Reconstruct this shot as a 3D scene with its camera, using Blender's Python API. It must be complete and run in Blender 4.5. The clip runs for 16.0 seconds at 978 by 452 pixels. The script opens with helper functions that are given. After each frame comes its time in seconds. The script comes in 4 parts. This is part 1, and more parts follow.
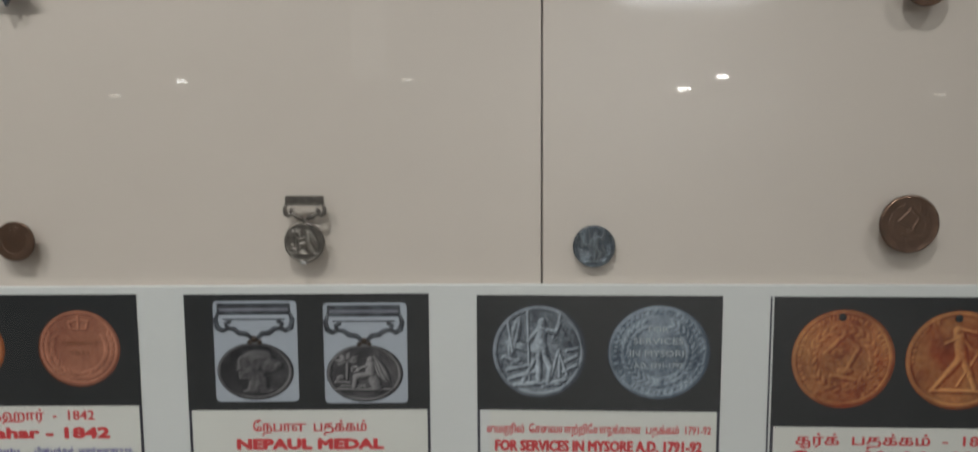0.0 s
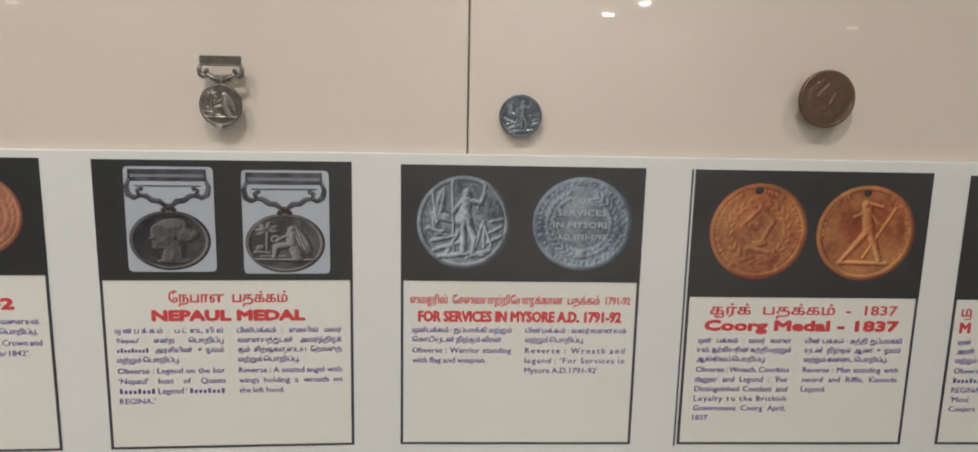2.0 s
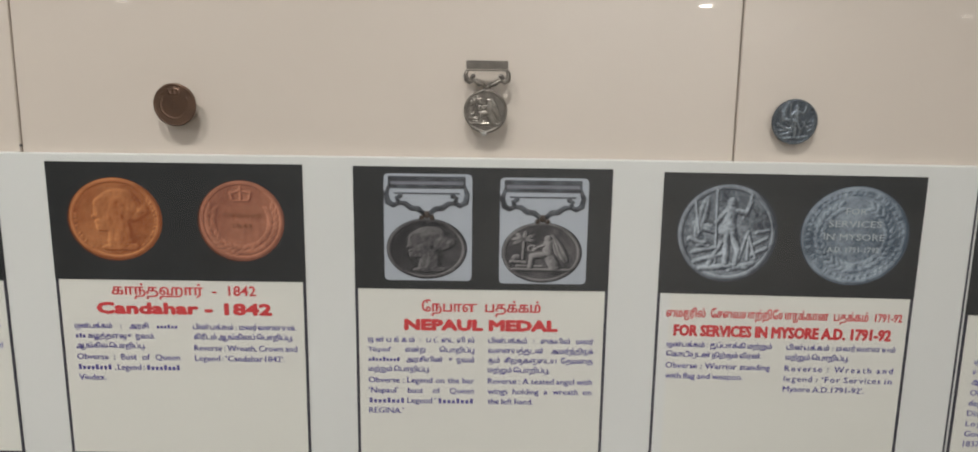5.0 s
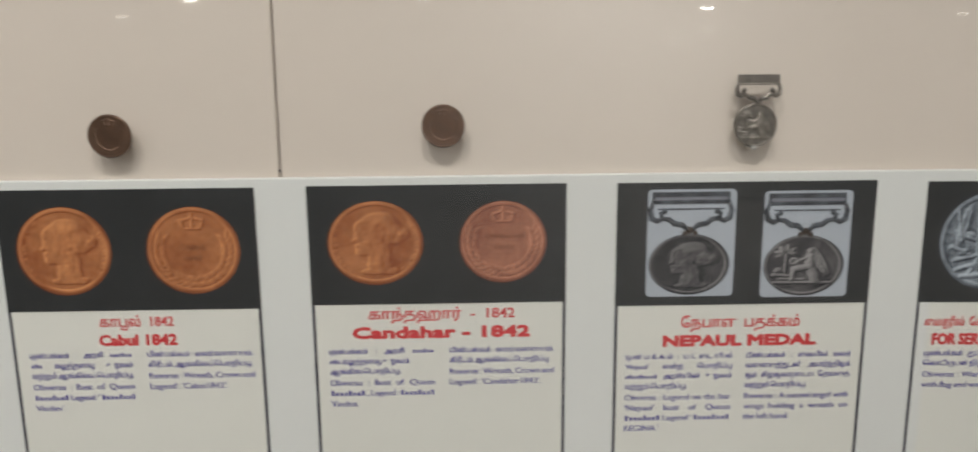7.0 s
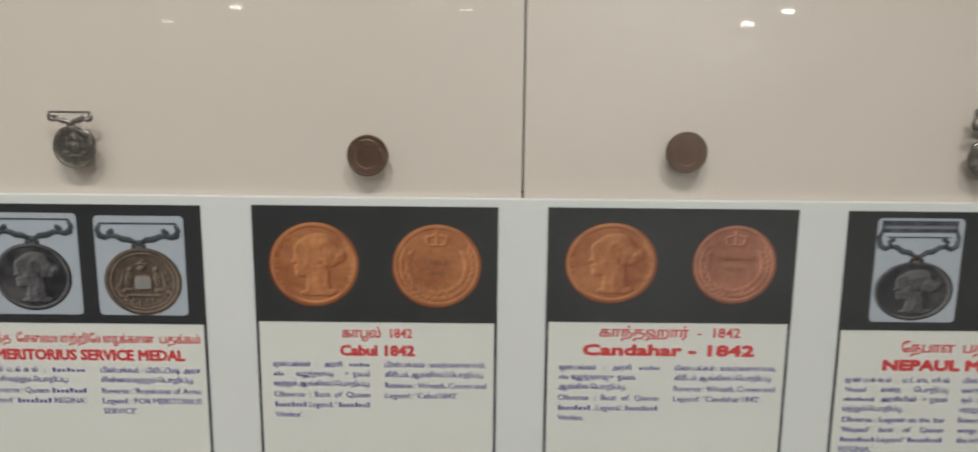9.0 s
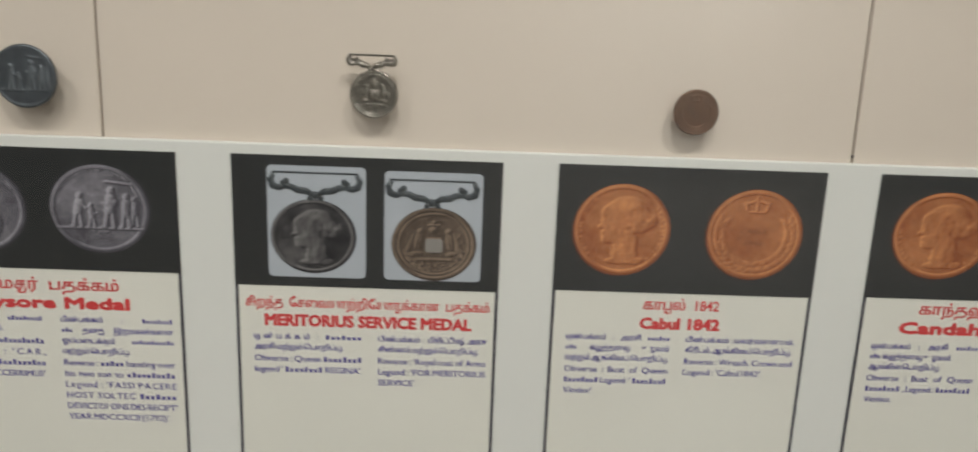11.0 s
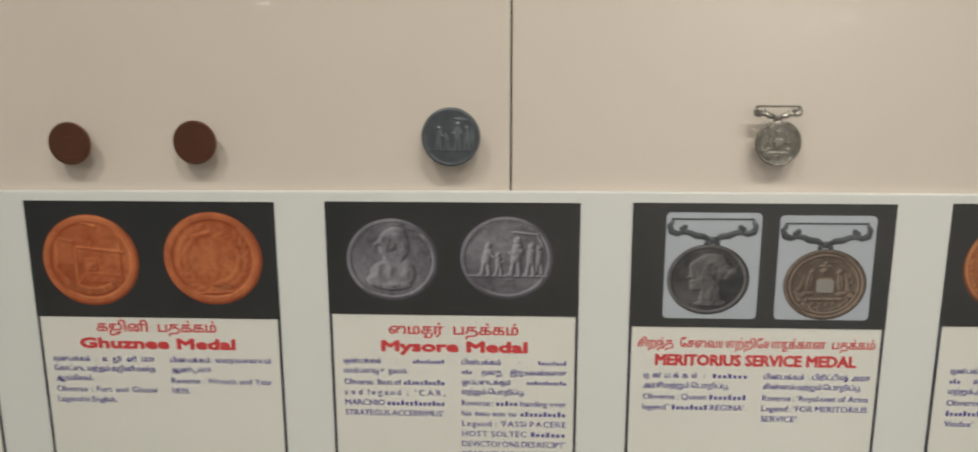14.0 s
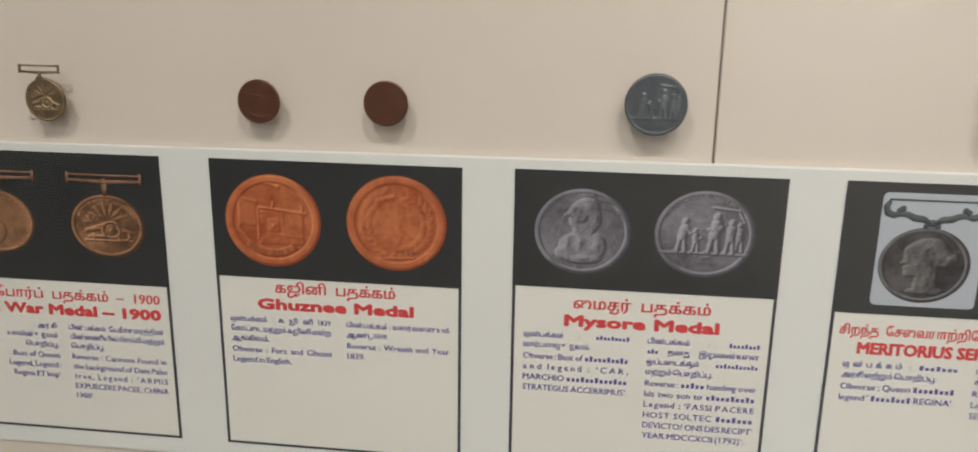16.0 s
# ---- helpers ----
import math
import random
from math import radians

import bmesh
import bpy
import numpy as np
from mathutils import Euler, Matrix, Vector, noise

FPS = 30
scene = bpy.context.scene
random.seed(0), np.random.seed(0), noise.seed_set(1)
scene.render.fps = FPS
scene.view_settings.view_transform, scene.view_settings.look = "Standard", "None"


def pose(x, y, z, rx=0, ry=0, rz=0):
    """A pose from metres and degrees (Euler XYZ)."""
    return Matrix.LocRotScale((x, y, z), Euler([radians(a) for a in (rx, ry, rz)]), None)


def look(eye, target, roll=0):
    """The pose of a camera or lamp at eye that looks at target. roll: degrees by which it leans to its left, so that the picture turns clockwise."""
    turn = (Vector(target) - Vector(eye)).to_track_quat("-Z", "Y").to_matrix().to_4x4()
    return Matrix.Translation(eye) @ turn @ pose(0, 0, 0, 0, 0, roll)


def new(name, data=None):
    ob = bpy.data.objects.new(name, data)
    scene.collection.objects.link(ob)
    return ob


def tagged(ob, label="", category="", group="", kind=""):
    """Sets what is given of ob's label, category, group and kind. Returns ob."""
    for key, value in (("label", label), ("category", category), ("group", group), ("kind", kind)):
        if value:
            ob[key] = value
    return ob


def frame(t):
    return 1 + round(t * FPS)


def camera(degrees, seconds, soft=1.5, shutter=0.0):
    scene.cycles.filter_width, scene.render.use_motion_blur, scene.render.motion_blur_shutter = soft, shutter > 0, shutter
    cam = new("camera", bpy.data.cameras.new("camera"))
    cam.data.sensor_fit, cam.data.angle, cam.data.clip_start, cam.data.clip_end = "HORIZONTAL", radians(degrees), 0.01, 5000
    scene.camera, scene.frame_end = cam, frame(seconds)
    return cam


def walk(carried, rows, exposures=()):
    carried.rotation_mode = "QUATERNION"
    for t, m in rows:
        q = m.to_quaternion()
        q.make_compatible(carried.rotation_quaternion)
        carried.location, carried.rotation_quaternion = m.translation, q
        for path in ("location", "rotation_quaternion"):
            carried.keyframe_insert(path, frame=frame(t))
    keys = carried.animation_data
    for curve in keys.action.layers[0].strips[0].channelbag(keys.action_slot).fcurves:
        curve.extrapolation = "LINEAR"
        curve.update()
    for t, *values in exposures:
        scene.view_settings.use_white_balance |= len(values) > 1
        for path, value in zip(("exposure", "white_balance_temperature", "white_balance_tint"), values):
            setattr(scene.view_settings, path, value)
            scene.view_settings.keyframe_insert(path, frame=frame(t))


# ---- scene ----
cam = camera(60.5, 16.0, soft=1.75, shutter=0.6)
PATH = [
    (0, (-0.001, -0.019, 1.472), (-0.003, 1.968, 1.241), -0.3),
    (0.5, (-0.01, -0.006, 1.465), (0.013, 1.961, 1.107), 0.2),
    (1, (-0.014, -0.009, 1.433), (0.01, 1.947, 1.016), 0.7),
    (1.5, (-0.014, -0.01, 1.426), (0.043, 1.937, 0.971), 1.0),
    (2, (-0.004, -0.018, 1.42), (0.181, 1.933, 1.024), 1.3),
    (2.5, (-0.009, -0.019, 1.427), (0.092, 1.932, 1.0), 1.1),
    (3, (-0.034, -0.014, 1.427), (0.005, 1.936, 0.988), 1.0),
    (3.5, (-0.061, -0.008, 1.426), (-0.095, 1.943, 0.987), 0.2),
    (3.7, (-0.076, -0.003, 1.426), (-0.117, 1.947, 0.985), 0.1),
    (5.8, (-0.211, 0.027, 1.426), (-0.126, 1.984, 1.022), 1.0),
    (6, (-0.23, 0.029, 1.422), (-0.122, 1.982, 1.004), 0.8),
    (6.5, (-0.319, 0.028, 1.431), (-0.23, 1.984, 1.025), -0.3),
    (7, (-0.388, 0.028, 1.433), (-0.344, 1.987, 1.032), -0.5),
    (7.5, (-0.453, 0.015, 1.428), (-0.369, 1.978, 1.057), 0.2),
    (8, (-0.504, 0.006, 1.441), (-0.387, 1.968, 1.07), 0.5),
    (8.5, (-0.538, 0.002, 1.449), (-0.472, 1.963, 1.061), 0.8),
    (9, (-0.571, 0.007, 1.448), (-0.568, 1.971, 1.067), 0.6),
    (9.5, (-0.627, 0.036, 1.443), (-0.644, 1.987, 1.004), -0.4),
    (10, (-0.69, 0.064, 1.442), (-0.696, 1.995, 0.924), 1.2),
    (10.2, (-0.72, 0.068, 1.432), (-0.721, 2.004, 0.931), 1.7),
    (12.5, (-0.979, 0.066, 1.445), (-0.868, 2.007, 0.977), 1.9),
    (13, (-1.001, 0.065, 1.446), (-0.961, 2.012, 0.991), 2.6),
    (13.5, (-1.05, 0.055, 1.446), (-1.11, 2.007, 1.014), 1.0),
    (14, (-1.104, 0.037, 1.455), (-1.194, 1.988, 1.024), -0.1),
    (14.5, (-1.132, 0.03, 1.46), (-1.255, 1.977, 1.019), 0.5),
    (15, (-1.156, 0.033, 1.453), (-1.302, 1.979, 1.015), -0.4),
    (15.5, (-1.186, 0.048, 1.465), (-1.379, 1.97, 0.946), -0.4),
    (15.7, (-1.197, 0.052, 1.456), (-1.418, 1.993, 0.951), 0.15),
    (16, (-1.21, 0.057, 1.45), (-1.444, 1.978, 0.944), 0.9),
]
EXPOSURES = [(0.0, -0.38, 6080, 8), (0.5, -0.12, 6130, 9), (1.0, -0.02, 6200, 10), (2.0, 0.05, 6520, 12), (3.5, 0.02, 6280, 10), (6.0, 0.0, 6380, 11), (7.5, -0.06, 6280, 9),
             (9.0, -0.11, 6240, 8), (10.0, -0.12, 6400, 7), (12.5, -0.12, 6540, 9), (13.5, -0.10, 6650, 9), (14.5, -0.05, 6680, 8), (16.0, 0.06, 6550, 10)]
walk(cam, [(t, look(eye, target, roll)) for t, eye, target, roll in PATH], EXPOSURES)

# ---- world and light ----
world = bpy.data.worlds.new("world")
world.use_nodes = True
world.node_tree.nodes["Background"].inputs[0].default_value = (0.9, 0.93, 1.0, 1)
world.node_tree.nodes["Background"].inputs[1].default_value = 0.02
scene.world = world

FACE = 0.70          # front of the white label board
LEAN_BACK = 0.9      # degrees by which the cream panels lean back
SPOTS = ((-1.72, 48), (-0.85, 49), (-0.22, 56), (0.88, 32))   # ceiling spotlights before the case: x, watts
PANEL_WATTS = 22


def area_lamp(name, at, target, sx, sy, watts, colour):
    lamp = bpy.data.lights.new(name, "AREA")
    lamp.shape, lamp.size, lamp.size_y = "RECTANGLE", sx, sy
    lamp.energy, lamp.color = watts, colour
    ob = new(name, lamp)
    ob.matrix_world = look(at, target)
    return ob


# unseen panel lights, added as soft fill on the display wall
for x in (-3.6, -1.0):
    area_lamp("fill_panel_lamp", (x, -2.5, 2.93), (x, -2.5, 0), 1.2, 0.6, PANEL_WATTS, (1.0, 0.985, 0.965))
# a further unseen one, added to brighten the far wall in the glass
area_lamp("fill_panel_lamp", (1.2, -6.4, 2.93), (1.2, -6.4, 0), 1.2, 0.6, 150, (1.0, 0.985, 0.965))
for x, watts in SPOTS:
    lamp = bpy.data.lights.new("ceiling_spot_lamp", "SPOT")
    lamp.energy, lamp.color, lamp.shadow_soft_size = watts, (1.0, 0.965, 0.915), 0.022
    lamp.spot_size, lamp.spot_blend = radians(74), 1.0
    new("ceiling_spot_lamp", lamp).matrix_world = look((x, -0.545, 2.868), (x, 0.70, 1.35))


# ---- materials ----
def material(name, base, rough=0.5, metal=0.0, vary=0.06, scale=30.0, bump=0.0, bump_scale=200.0, coat=0.0, coat_rough=0.1,
             second=None, highlit=None, spec=0.5, stretch=(1, 1, 1), bump_stretch=None):
    """A principled material: base mottled at two scales; second: a second colour in patches; a third colour: light
    painted in by the relief attribute.
    """
    m = bpy.data.materials.new(name)
    m.use_nodes = True
    nt = m.node_tree
    b = nt.nodes["Principled BSDF"]
    link = nt.links.new
    tc = nt.nodes.new("ShaderNodeTexCoord")
    mp = nt.nodes.new("ShaderNodeMapping")
    mp.inputs["Scale"].default_value = stretch
    link(tc.outputs["Object"], mp.inputs[0])

    def noise_node(s, detail):
        n = nt.nodes.new("ShaderNodeTexNoise")
        n.inputs["Scale"].default_value, n.inputs["Detail"].default_value = s, detail
        link(mp.outputs[0], n.inputs["Vector"])
        return n

    def mix(kind, fac, a, c):
        n = nt.nodes.new("ShaderNodeMix")
        n.data_type, n.blend_type = "RGBA", kind
        for value, socket in ((fac, n.inputs[0]), (a, n.inputs[6]), (c, n.inputs[7])):
            if isinstance(value, (int, float)):
                socket.default_value = value
            elif isinstance(value, tuple):
                socket.default_value = (*value, 1)
            else:
                link(value, socket)
        return n.outputs[2]

    def ramp(fac, lo, hi):
        n = nt.nodes.new("ShaderNodeMapRange")
        n.inputs["From Min"].default_value, n.inputs["From Max"].default_value = lo, hi
        link(fac, n.inputs["Value"])
        return n.outputs[0]

    big, fine = noise_node(scale, 3), noise_node(scale * 9, 4)
    colour = mix("MIX", 0.0, base, base)
    if second:
        colour = mix("MIX", ramp(big.outputs["Fac"], 0.42, 0.62), base, second)
    # the relief attribute mixes painted light into the base colour
    if highlit:
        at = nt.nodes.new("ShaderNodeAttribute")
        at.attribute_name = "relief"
        colour = mix("MIX", at.outputs["Fac"], colour, highlit)
    light = mix("MIX", ramp(big.outputs["Fac"], 0.3, 0.7), (1 - vary,) * 3, (1 + vary,) * 3)
    light2 = mix("MIX", ramp(fine.outputs["Fac"], 0.3, 0.7), (1 - vary * 0.6,) * 3, (1 + vary * 0.6,) * 3)
    colour = mix("MULTIPLY", 1.0, mix("MULTIPLY", 1.0, colour, light), light2)
    link(colour, b.inputs["Base Color"])
    r = nt.nodes.new("ShaderNodeMapRange")
    r.inputs["To Min"].default_value, r.inputs["To Max"].default_value = rough * 0.8, min(1.0, rough * 1.2)
    link(fine.outputs["Fac"], r.inputs["Value"])
    link(r.outputs[0], b.inputs["Roughness"])
    b.inputs["Metallic"].default_value = metal
    b.inputs["Specular IOR Level"].default_value = spec
    b.inputs["Coat Weight"].default_value, b.inputs["Coat Roughness"].default_value = coat, coat_rough
    if bump:
        n = noise_node(bump_scale, 3)
        if bump_stretch:
            bm = nt.nodes.new("ShaderNodeMapping")
            bm.inputs["Scale"].default_value = bump_stretch
            link(tc.outputs["Object"], bm.inputs[0])
            link(bm.outputs[0], n.inputs["Vector"])
        bp = nt.nodes.new("ShaderNodeBump")
        bp.inputs["Strength"].default_value, bp.inputs["Distance"].default_value = bump, 0.001
        link(n.outputs["Fac"], bp.inputs["Height"])
        link(bp.outputs[0], b.inputs["Normal"])
    return m


def glow(name, colour, strength):
    m = bpy.data.materials.new(name)
    m.use_nodes = True
    b = m.node_tree.nodes["Principled BSDF"]
    b.inputs["Base Color"].default_value = (0.8, 0.8, 0.8, 1)
    b.inputs["Emission Color"].default_value, b.inputs["Emission Strength"].default_value = (*colour, 1), strength
    return m


def glass_pane(name):
    m = bpy.data.materials.new(name)
    m.use_nodes = True
    nt = m.node_tree
    nt.nodes.remove(nt.nodes["Principled BSDF"])
    clear, gloss, facing, mixer = (nt.nodes.new(k) for k in ("ShaderNodeBsdfTransparent", "ShaderNodeBsdfGlossy", "ShaderNodeLayerWeight", "ShaderNodeMixShader"))
    power, part_of, plus = (nt.nodes.new("ShaderNodeMath") for _ in range(3))
    power.operation, part_of.operation, plus.operation = "POWER", "MULTIPLY", "ADD"
    power.inputs[1].default_value, part_of.inputs[1].default_value, plus.inputs[1].default_value = 5.0, 0.96, 0.035
    clear.inputs[0].default_value = (0.985, 0.99, 0.985, 1)
    gloss.inputs["Roughness"].default_value = 0.0
    nt.links.new(facing.outputs["Facing"], power.inputs[0])
    nt.links.new(power.outputs[0], part_of.inputs[0])
    nt.links.new(part_of.outputs[0], plus.inputs[0])
    nt.links.new(plus.outputs[0], mixer.inputs[0])
    nt.links.new(clear.outputs[0], mixer.inputs[1])
    nt.links.new(gloss.outputs[0], mixer.inputs[2])
    nt.links.new(mixer.outputs[0], nt.nodes["Material Output"].inputs[0])
    return m


CREAM = material("cream_laminate", (0.705, 0.622, 0.54), 0.38, vary=0.015, scale=5, bump=0.012, bump_scale=350, bump_stretch=(6, 1, 0.4), coat=0.6, coat_rough=0.07)
SEAM = material("dark_joint", (0.10, 0.085, 0.08), 0.8)
BOARD = material("white_board", (0.75, 0.755, 0.725), 0.45, vary=0.012, scale=7, bump=0.02, bump_scale=500)
PAPER = material("cream_paper", (0.765, 0.755, 0.69), 0.5, vary=0.012, scale=9, bump=0.03, bump_scale=900)
BLACK = material("black_print", (0.023, 0.025, 0.026), 0.42, vary=0.15, scale=25, bump=0.02, bump_scale=700)
BORDER = material("navy_print", (0.040, 0.039, 0.054), 0.45, vary=0.1)
RED = material("red_ink", (0.66, 0.055, 0.06), 0.5, vary=0.05, scale=150)
BLUE = material("blue_violet_ink", (0.118, 0.100, 0.34), 0.5, vary=0.08, scale=300)
PLATE = material("pale_grey_print", (0.43, 0.465, 0.515), 0.45, vary=0.03, scale=60)
# pictures of medals, in print; discs run from a shaded to a lit colour
P_COPPER = material("copper_print", (0.24, 0.062, 0.016), 0.45, vary=0.10, scale=70, highlit=(0.88, 0.40, 0.16))
P_ROSE = material("rose_copper_print", (0.2, 0.062, 0.035), 0.45, vary=0.10, scale=70, highlit=(0.78, 0.36, 0.22))
P_SILVER = material("silver_print", (0.03, 0.04, 0.055), 0.45, vary=0.14, scale=70, highlit=(0.54, 0.60, 0.66))
P_BLUE = material("blue_silver_print", (0.045, 0.07, 0.10), 0.45, vary=0.10, scale=70, highlit=(0.55, 0.63, 0.71))
P_LEAD = material("lead_print", (0.055, 0.052, 0.066), 0.45, vary=0.10, scale=70, highlit=(0.45, 0.435, 0.485))
P_DARK = material("dark_silver_print", (0.008, 0.008, 0.012), 0.45, vary=0.10, scale=70, highlit=(0.34, 0.325, 0.325))
P_BROWN = material("brown_print", (0.04, 0.026, 0.018), 0.45, vary=0.10, scale=70, highlit=(0.42, 0.31, 0.23))
P_GOLD = material("gilt_print", (0.075, 0.034, 0.014), 0.45, vary=0.10, scale=70, highlit=(0.74, 0.37, 0.19))
P_ORANGE = material("orange_print", (0.29, 0.052, 0.012), 0.45, vary=0.10, scale=45, highlit=(0.78, 0.28, 0.11))
P_AMBER = material("amber_print", (0.15, 0.020, 0.006), 0.45, vary=0.14, scale=28, highlit=(0.86, 0.42, 0.14), second=(0.24, 0.038, 0.010))
P_METAL = material("grey_bar_print", (0.045, 0.05, 0.06), 0.4, vary=0.25, scale=90, second=(0.085, 0.095, 0.11))
P_TEAL = material("dark_scroll_print", (0.05, 0.06, 0.068), 0.4, vary=0.25, scale=90)
P_SHEEN = material("light_bar_print", (0.20, 0.205, 0.24), 0.4, vary=0.2, scale=90, stretch=(1, 1, 6))
P_WHITE = material("white_shield_print", (0.25, 0.235, 0.22), 0.45)
P_INK = material("dark_relief_print", (0.20, 0.075, 0.03), 0.45)
P_GILTBAR = material("gilt_bar_print", (0.30, 0.15, 0.085), 0.45, vary=0.3, scale=110, second=(0.16, 0.07, 0.04))
P_EDGE = material("shaded_copper_print", (0.13, 0.035, 0.014), 0.45, vary=0.3, scale=120)
P_PALE = material("pale_relief_print", (0.42, 0.46, 0.48), 0.45)
# the medals themselves; raised relief runs to a lighter colour, light painted by height
BRONZE = material("brown_bronze", (0.150, 0.086, 0.056), 0.30, metal=0.6, vary=0.2, scale=160, highlit=(0.215, 0.13, 0.085))
COPPER = material("red_brown_bronze", (0.155, 0.062, 0.038), 0.30, metal=0.55, vary=0.16, scale=160, highlit=(0.20, 0.085, 0.05))
SILVER = material("toned_silver", (0.20, 0.178, 0.155), 0.34, metal=0.85, vary=0.25, scale=200, highlit=(0.34, 0.31, 0.27))
BRIGHT = material("bright_silver", (0.27, 0.25, 0.22), 0.28, metal=0.9, vary=0.25, scale=200, highlit=(0.46, 0.43, 0.38))
STEEL = material("blue_toned_silver", (0.085, 0.105, 0.128), 0.28, metal=0.8, vary=0.25, scale=180, highlit=(0.27, 0.31, 0.35))
SLATE = material("slate_grey_metal", (0.10, 0.113, 0.128), 0.42, metal=0.6, vary=0.22, scale=140, highlit=(0.16, 0.18, 0.20))
GILT = material("dull_gilt_bronze", (0.29, 0.195, 0.11), 0.40, metal=0.7, vary=0.3, scale=150, highlit=(0.42, 0.32, 0.19), second=(0.14, 0.095, 0.055))
PEG = material("clear_grey_plastic", (0.55, 0.53, 0.5), 0.2, vary=0.02)
ROOM = material("room_paint", (0.42, 0.40, 0.37), 0.7, vary=0.05, scale=2)
ROOM_PALE = material("pale_paint", (0.84, 0.83, 0.80), 0.6, vary=0.03, scale=2)
TILE = material("floor_stone", (0.22, 0.20, 0.18), 0.4, vary=0.12, scale=3)
CEIL = material("ceiling_paint", (0.75, 0.74, 0.72), 0.8, vary=0.03, scale=2)
LENS = glow("lamp_lens", (1.0, 0.95, 0.86), 30.0)
DIFFUSER = glow("lamp_diffuser", (1.0, 0.965, 0.90), 3.0)
FAINT = glow("dim_lamp_lens", (1.0, 0.95, 0.88), 3.5)
BRIM = glow("lamp_lens_half", (1.0, 0.95, 0.87), 12.0)
GLASS = glass_pane("case_glass")


# ---- mesh helpers ----
class Geo:
    """Vertices and faces of one mesh in the making."""

    def __init__(self):
        self.v, self.f, self.w = [], [], None

    def add(self, verts, faces):
        n = len(self.v)
        self.v += [tuple(p) for p in verts]
        self.f += [tuple(i + n for i in f) for f in faces]
        return self

    def box(self, x0, x1, y0, y1, z0, z1, bevel=0.0):
        bm = bmesh.new()
        bmesh.ops.create_cube(bm, size=1)
        for p in bm.verts:
            p.co = ((x0 + x1) / 2 + p.co.x * (x1 - x0), (y0 + y1) / 2 + p.co.y * (y1 - y0), (z0 + z1) / 2 + p.co.z * (z1 - z0))
        if bevel:
            bmesh.ops.bevel(bm, geom=bm.edges[:], offset=bevel, segments=2, affect="EDGES")
        bm.verts.index_update()
        self.add([p.co[:] for p in bm.verts], [[q.index for q in f.verts] for f in bm.faces])
        bm.free()
        return self

    def tube(self, pts, r, flat=1.0, sides=8):
        """A round bar along pts (x, y, z), whose depth is flat times its height; r may be a list, one for each point."""
        pts = [Vector(p) for p in pts]
        rr = r if isinstance(r, (list, tuple)) else [r] * len(pts)
        rings = []
        for i, p in enumerate(pts):
            d = (pts[min(i + 1, len(pts) - 1)] - pts[max(i - 1, 0)]).normalized()
            side = Vector((0, 1, 0)).cross(d).normalized()
            rings.append([p + side * math.cos(a) * rr[i] + Vector((0, 1, 0)) * math.sin(a) * rr[i] * flat
                          for a in (2 * math.pi * k / sides for k in range(sides))])
        n = len(rings)
        faces = [(i * sides + k, i * sides + (k + 1) % sides, (i + 1) * sides + (k + 1) % sides, (i + 1) * sides + k) for i in range(n - 1) for k in range(sides)]
        faces += [tuple(range(sides))[::-1], tuple((n - 1) * sides + k for k in range(sides))]
        return self.add([p for ring in rings for p in ring], faces)

    def knob(self, c, r, flat=1.0, n=10):
        """A small round boss."""
        verts, faces = [], []
        m = n // 2
        for j in range(m + 1):
            a = math.pi * j / m
            for k in range(n):
                b = 2 * math.pi * k / n
                verts.append((c[0] + r * math.sin(a) * math.cos(b), c[1] + r * flat * math.sin(a) * math.sin(b), c[2] + r * math.cos(a)))
        faces = [(j * n + k, j * n + (k + 1) % n, (j + 1) * n + (k + 1) % n, (j + 1) * n + k) for j in range(m) for k in range(n)]
        return self.add(verts, faces)

    def slab(self, outline, y0, y1):
        """A plate of the outline [(x, z)], from y0 (front) to y1 (back)."""
        n = len(outline)
        verts = [(x, y0, z) for x, z in outline] + [(x, y1, z) for x, z in outline]
        faces = [tuple(range(n)), tuple(range(2 * n - 1, n - 1, -1))] + [(i, i + n, (i + 1) % n + n, (i + 1) % n) for i in range(n)]
        return self.add(verts, faces)


HOME = {}


def forward(p):
    """East of the middle joint the display wall and all on it come slightly forward."""
    x, y, z = p
    return (x, y - 0.045 * max(0.0, x + 0.03), z) if 0.6 < y < 0.79 else (x, y, z)


def thing(name, at, label, category, group="", kind=""):
    ob = new(name)
    ob.empty_display_size = 0.02
    ob.location = forward(at)
    HOME[ob] = Vector(forward(at))
    return tagged(ob, label, category, group, kind)


def part(name, geo, mat, parent=None, label="", smooth=False):
    """One mesh under a thing or a part, from world coordinates."""
    home = HOME.get(parent, Vector((0, 0, 0)))
    me = bpy.data.meshes.new(name)
    me.from_pydata([(x - home.x, y - home.y, z - home.z) for x, y, z in map(forward, geo.v)], [], geo.f)
    me.materials.append(mat)
    if geo.w is not None:
        at = me.attributes.new("relief", "FLOAT", "POINT")
        at.data.foreach_set("value", np.asarray(geo.w, dtype=np.float32))
    if smooth:
        me.polygons.foreach_set("use_smooth", [True] * len(me.polygons))
    me.validate()
    ob = new(name, me)
    HOME[ob] = home
    if parent:
        ob.parent = parent
    if label:
        ob["label"] = label
    return ob


# ---- room and case ----
X0, X1, YB, TOP = -6.0, 5.0, -8.0, 3.0


def structure(name, geo, mat, label, category):
    return tagged(part(name, geo, mat), label, category, kind="structure")


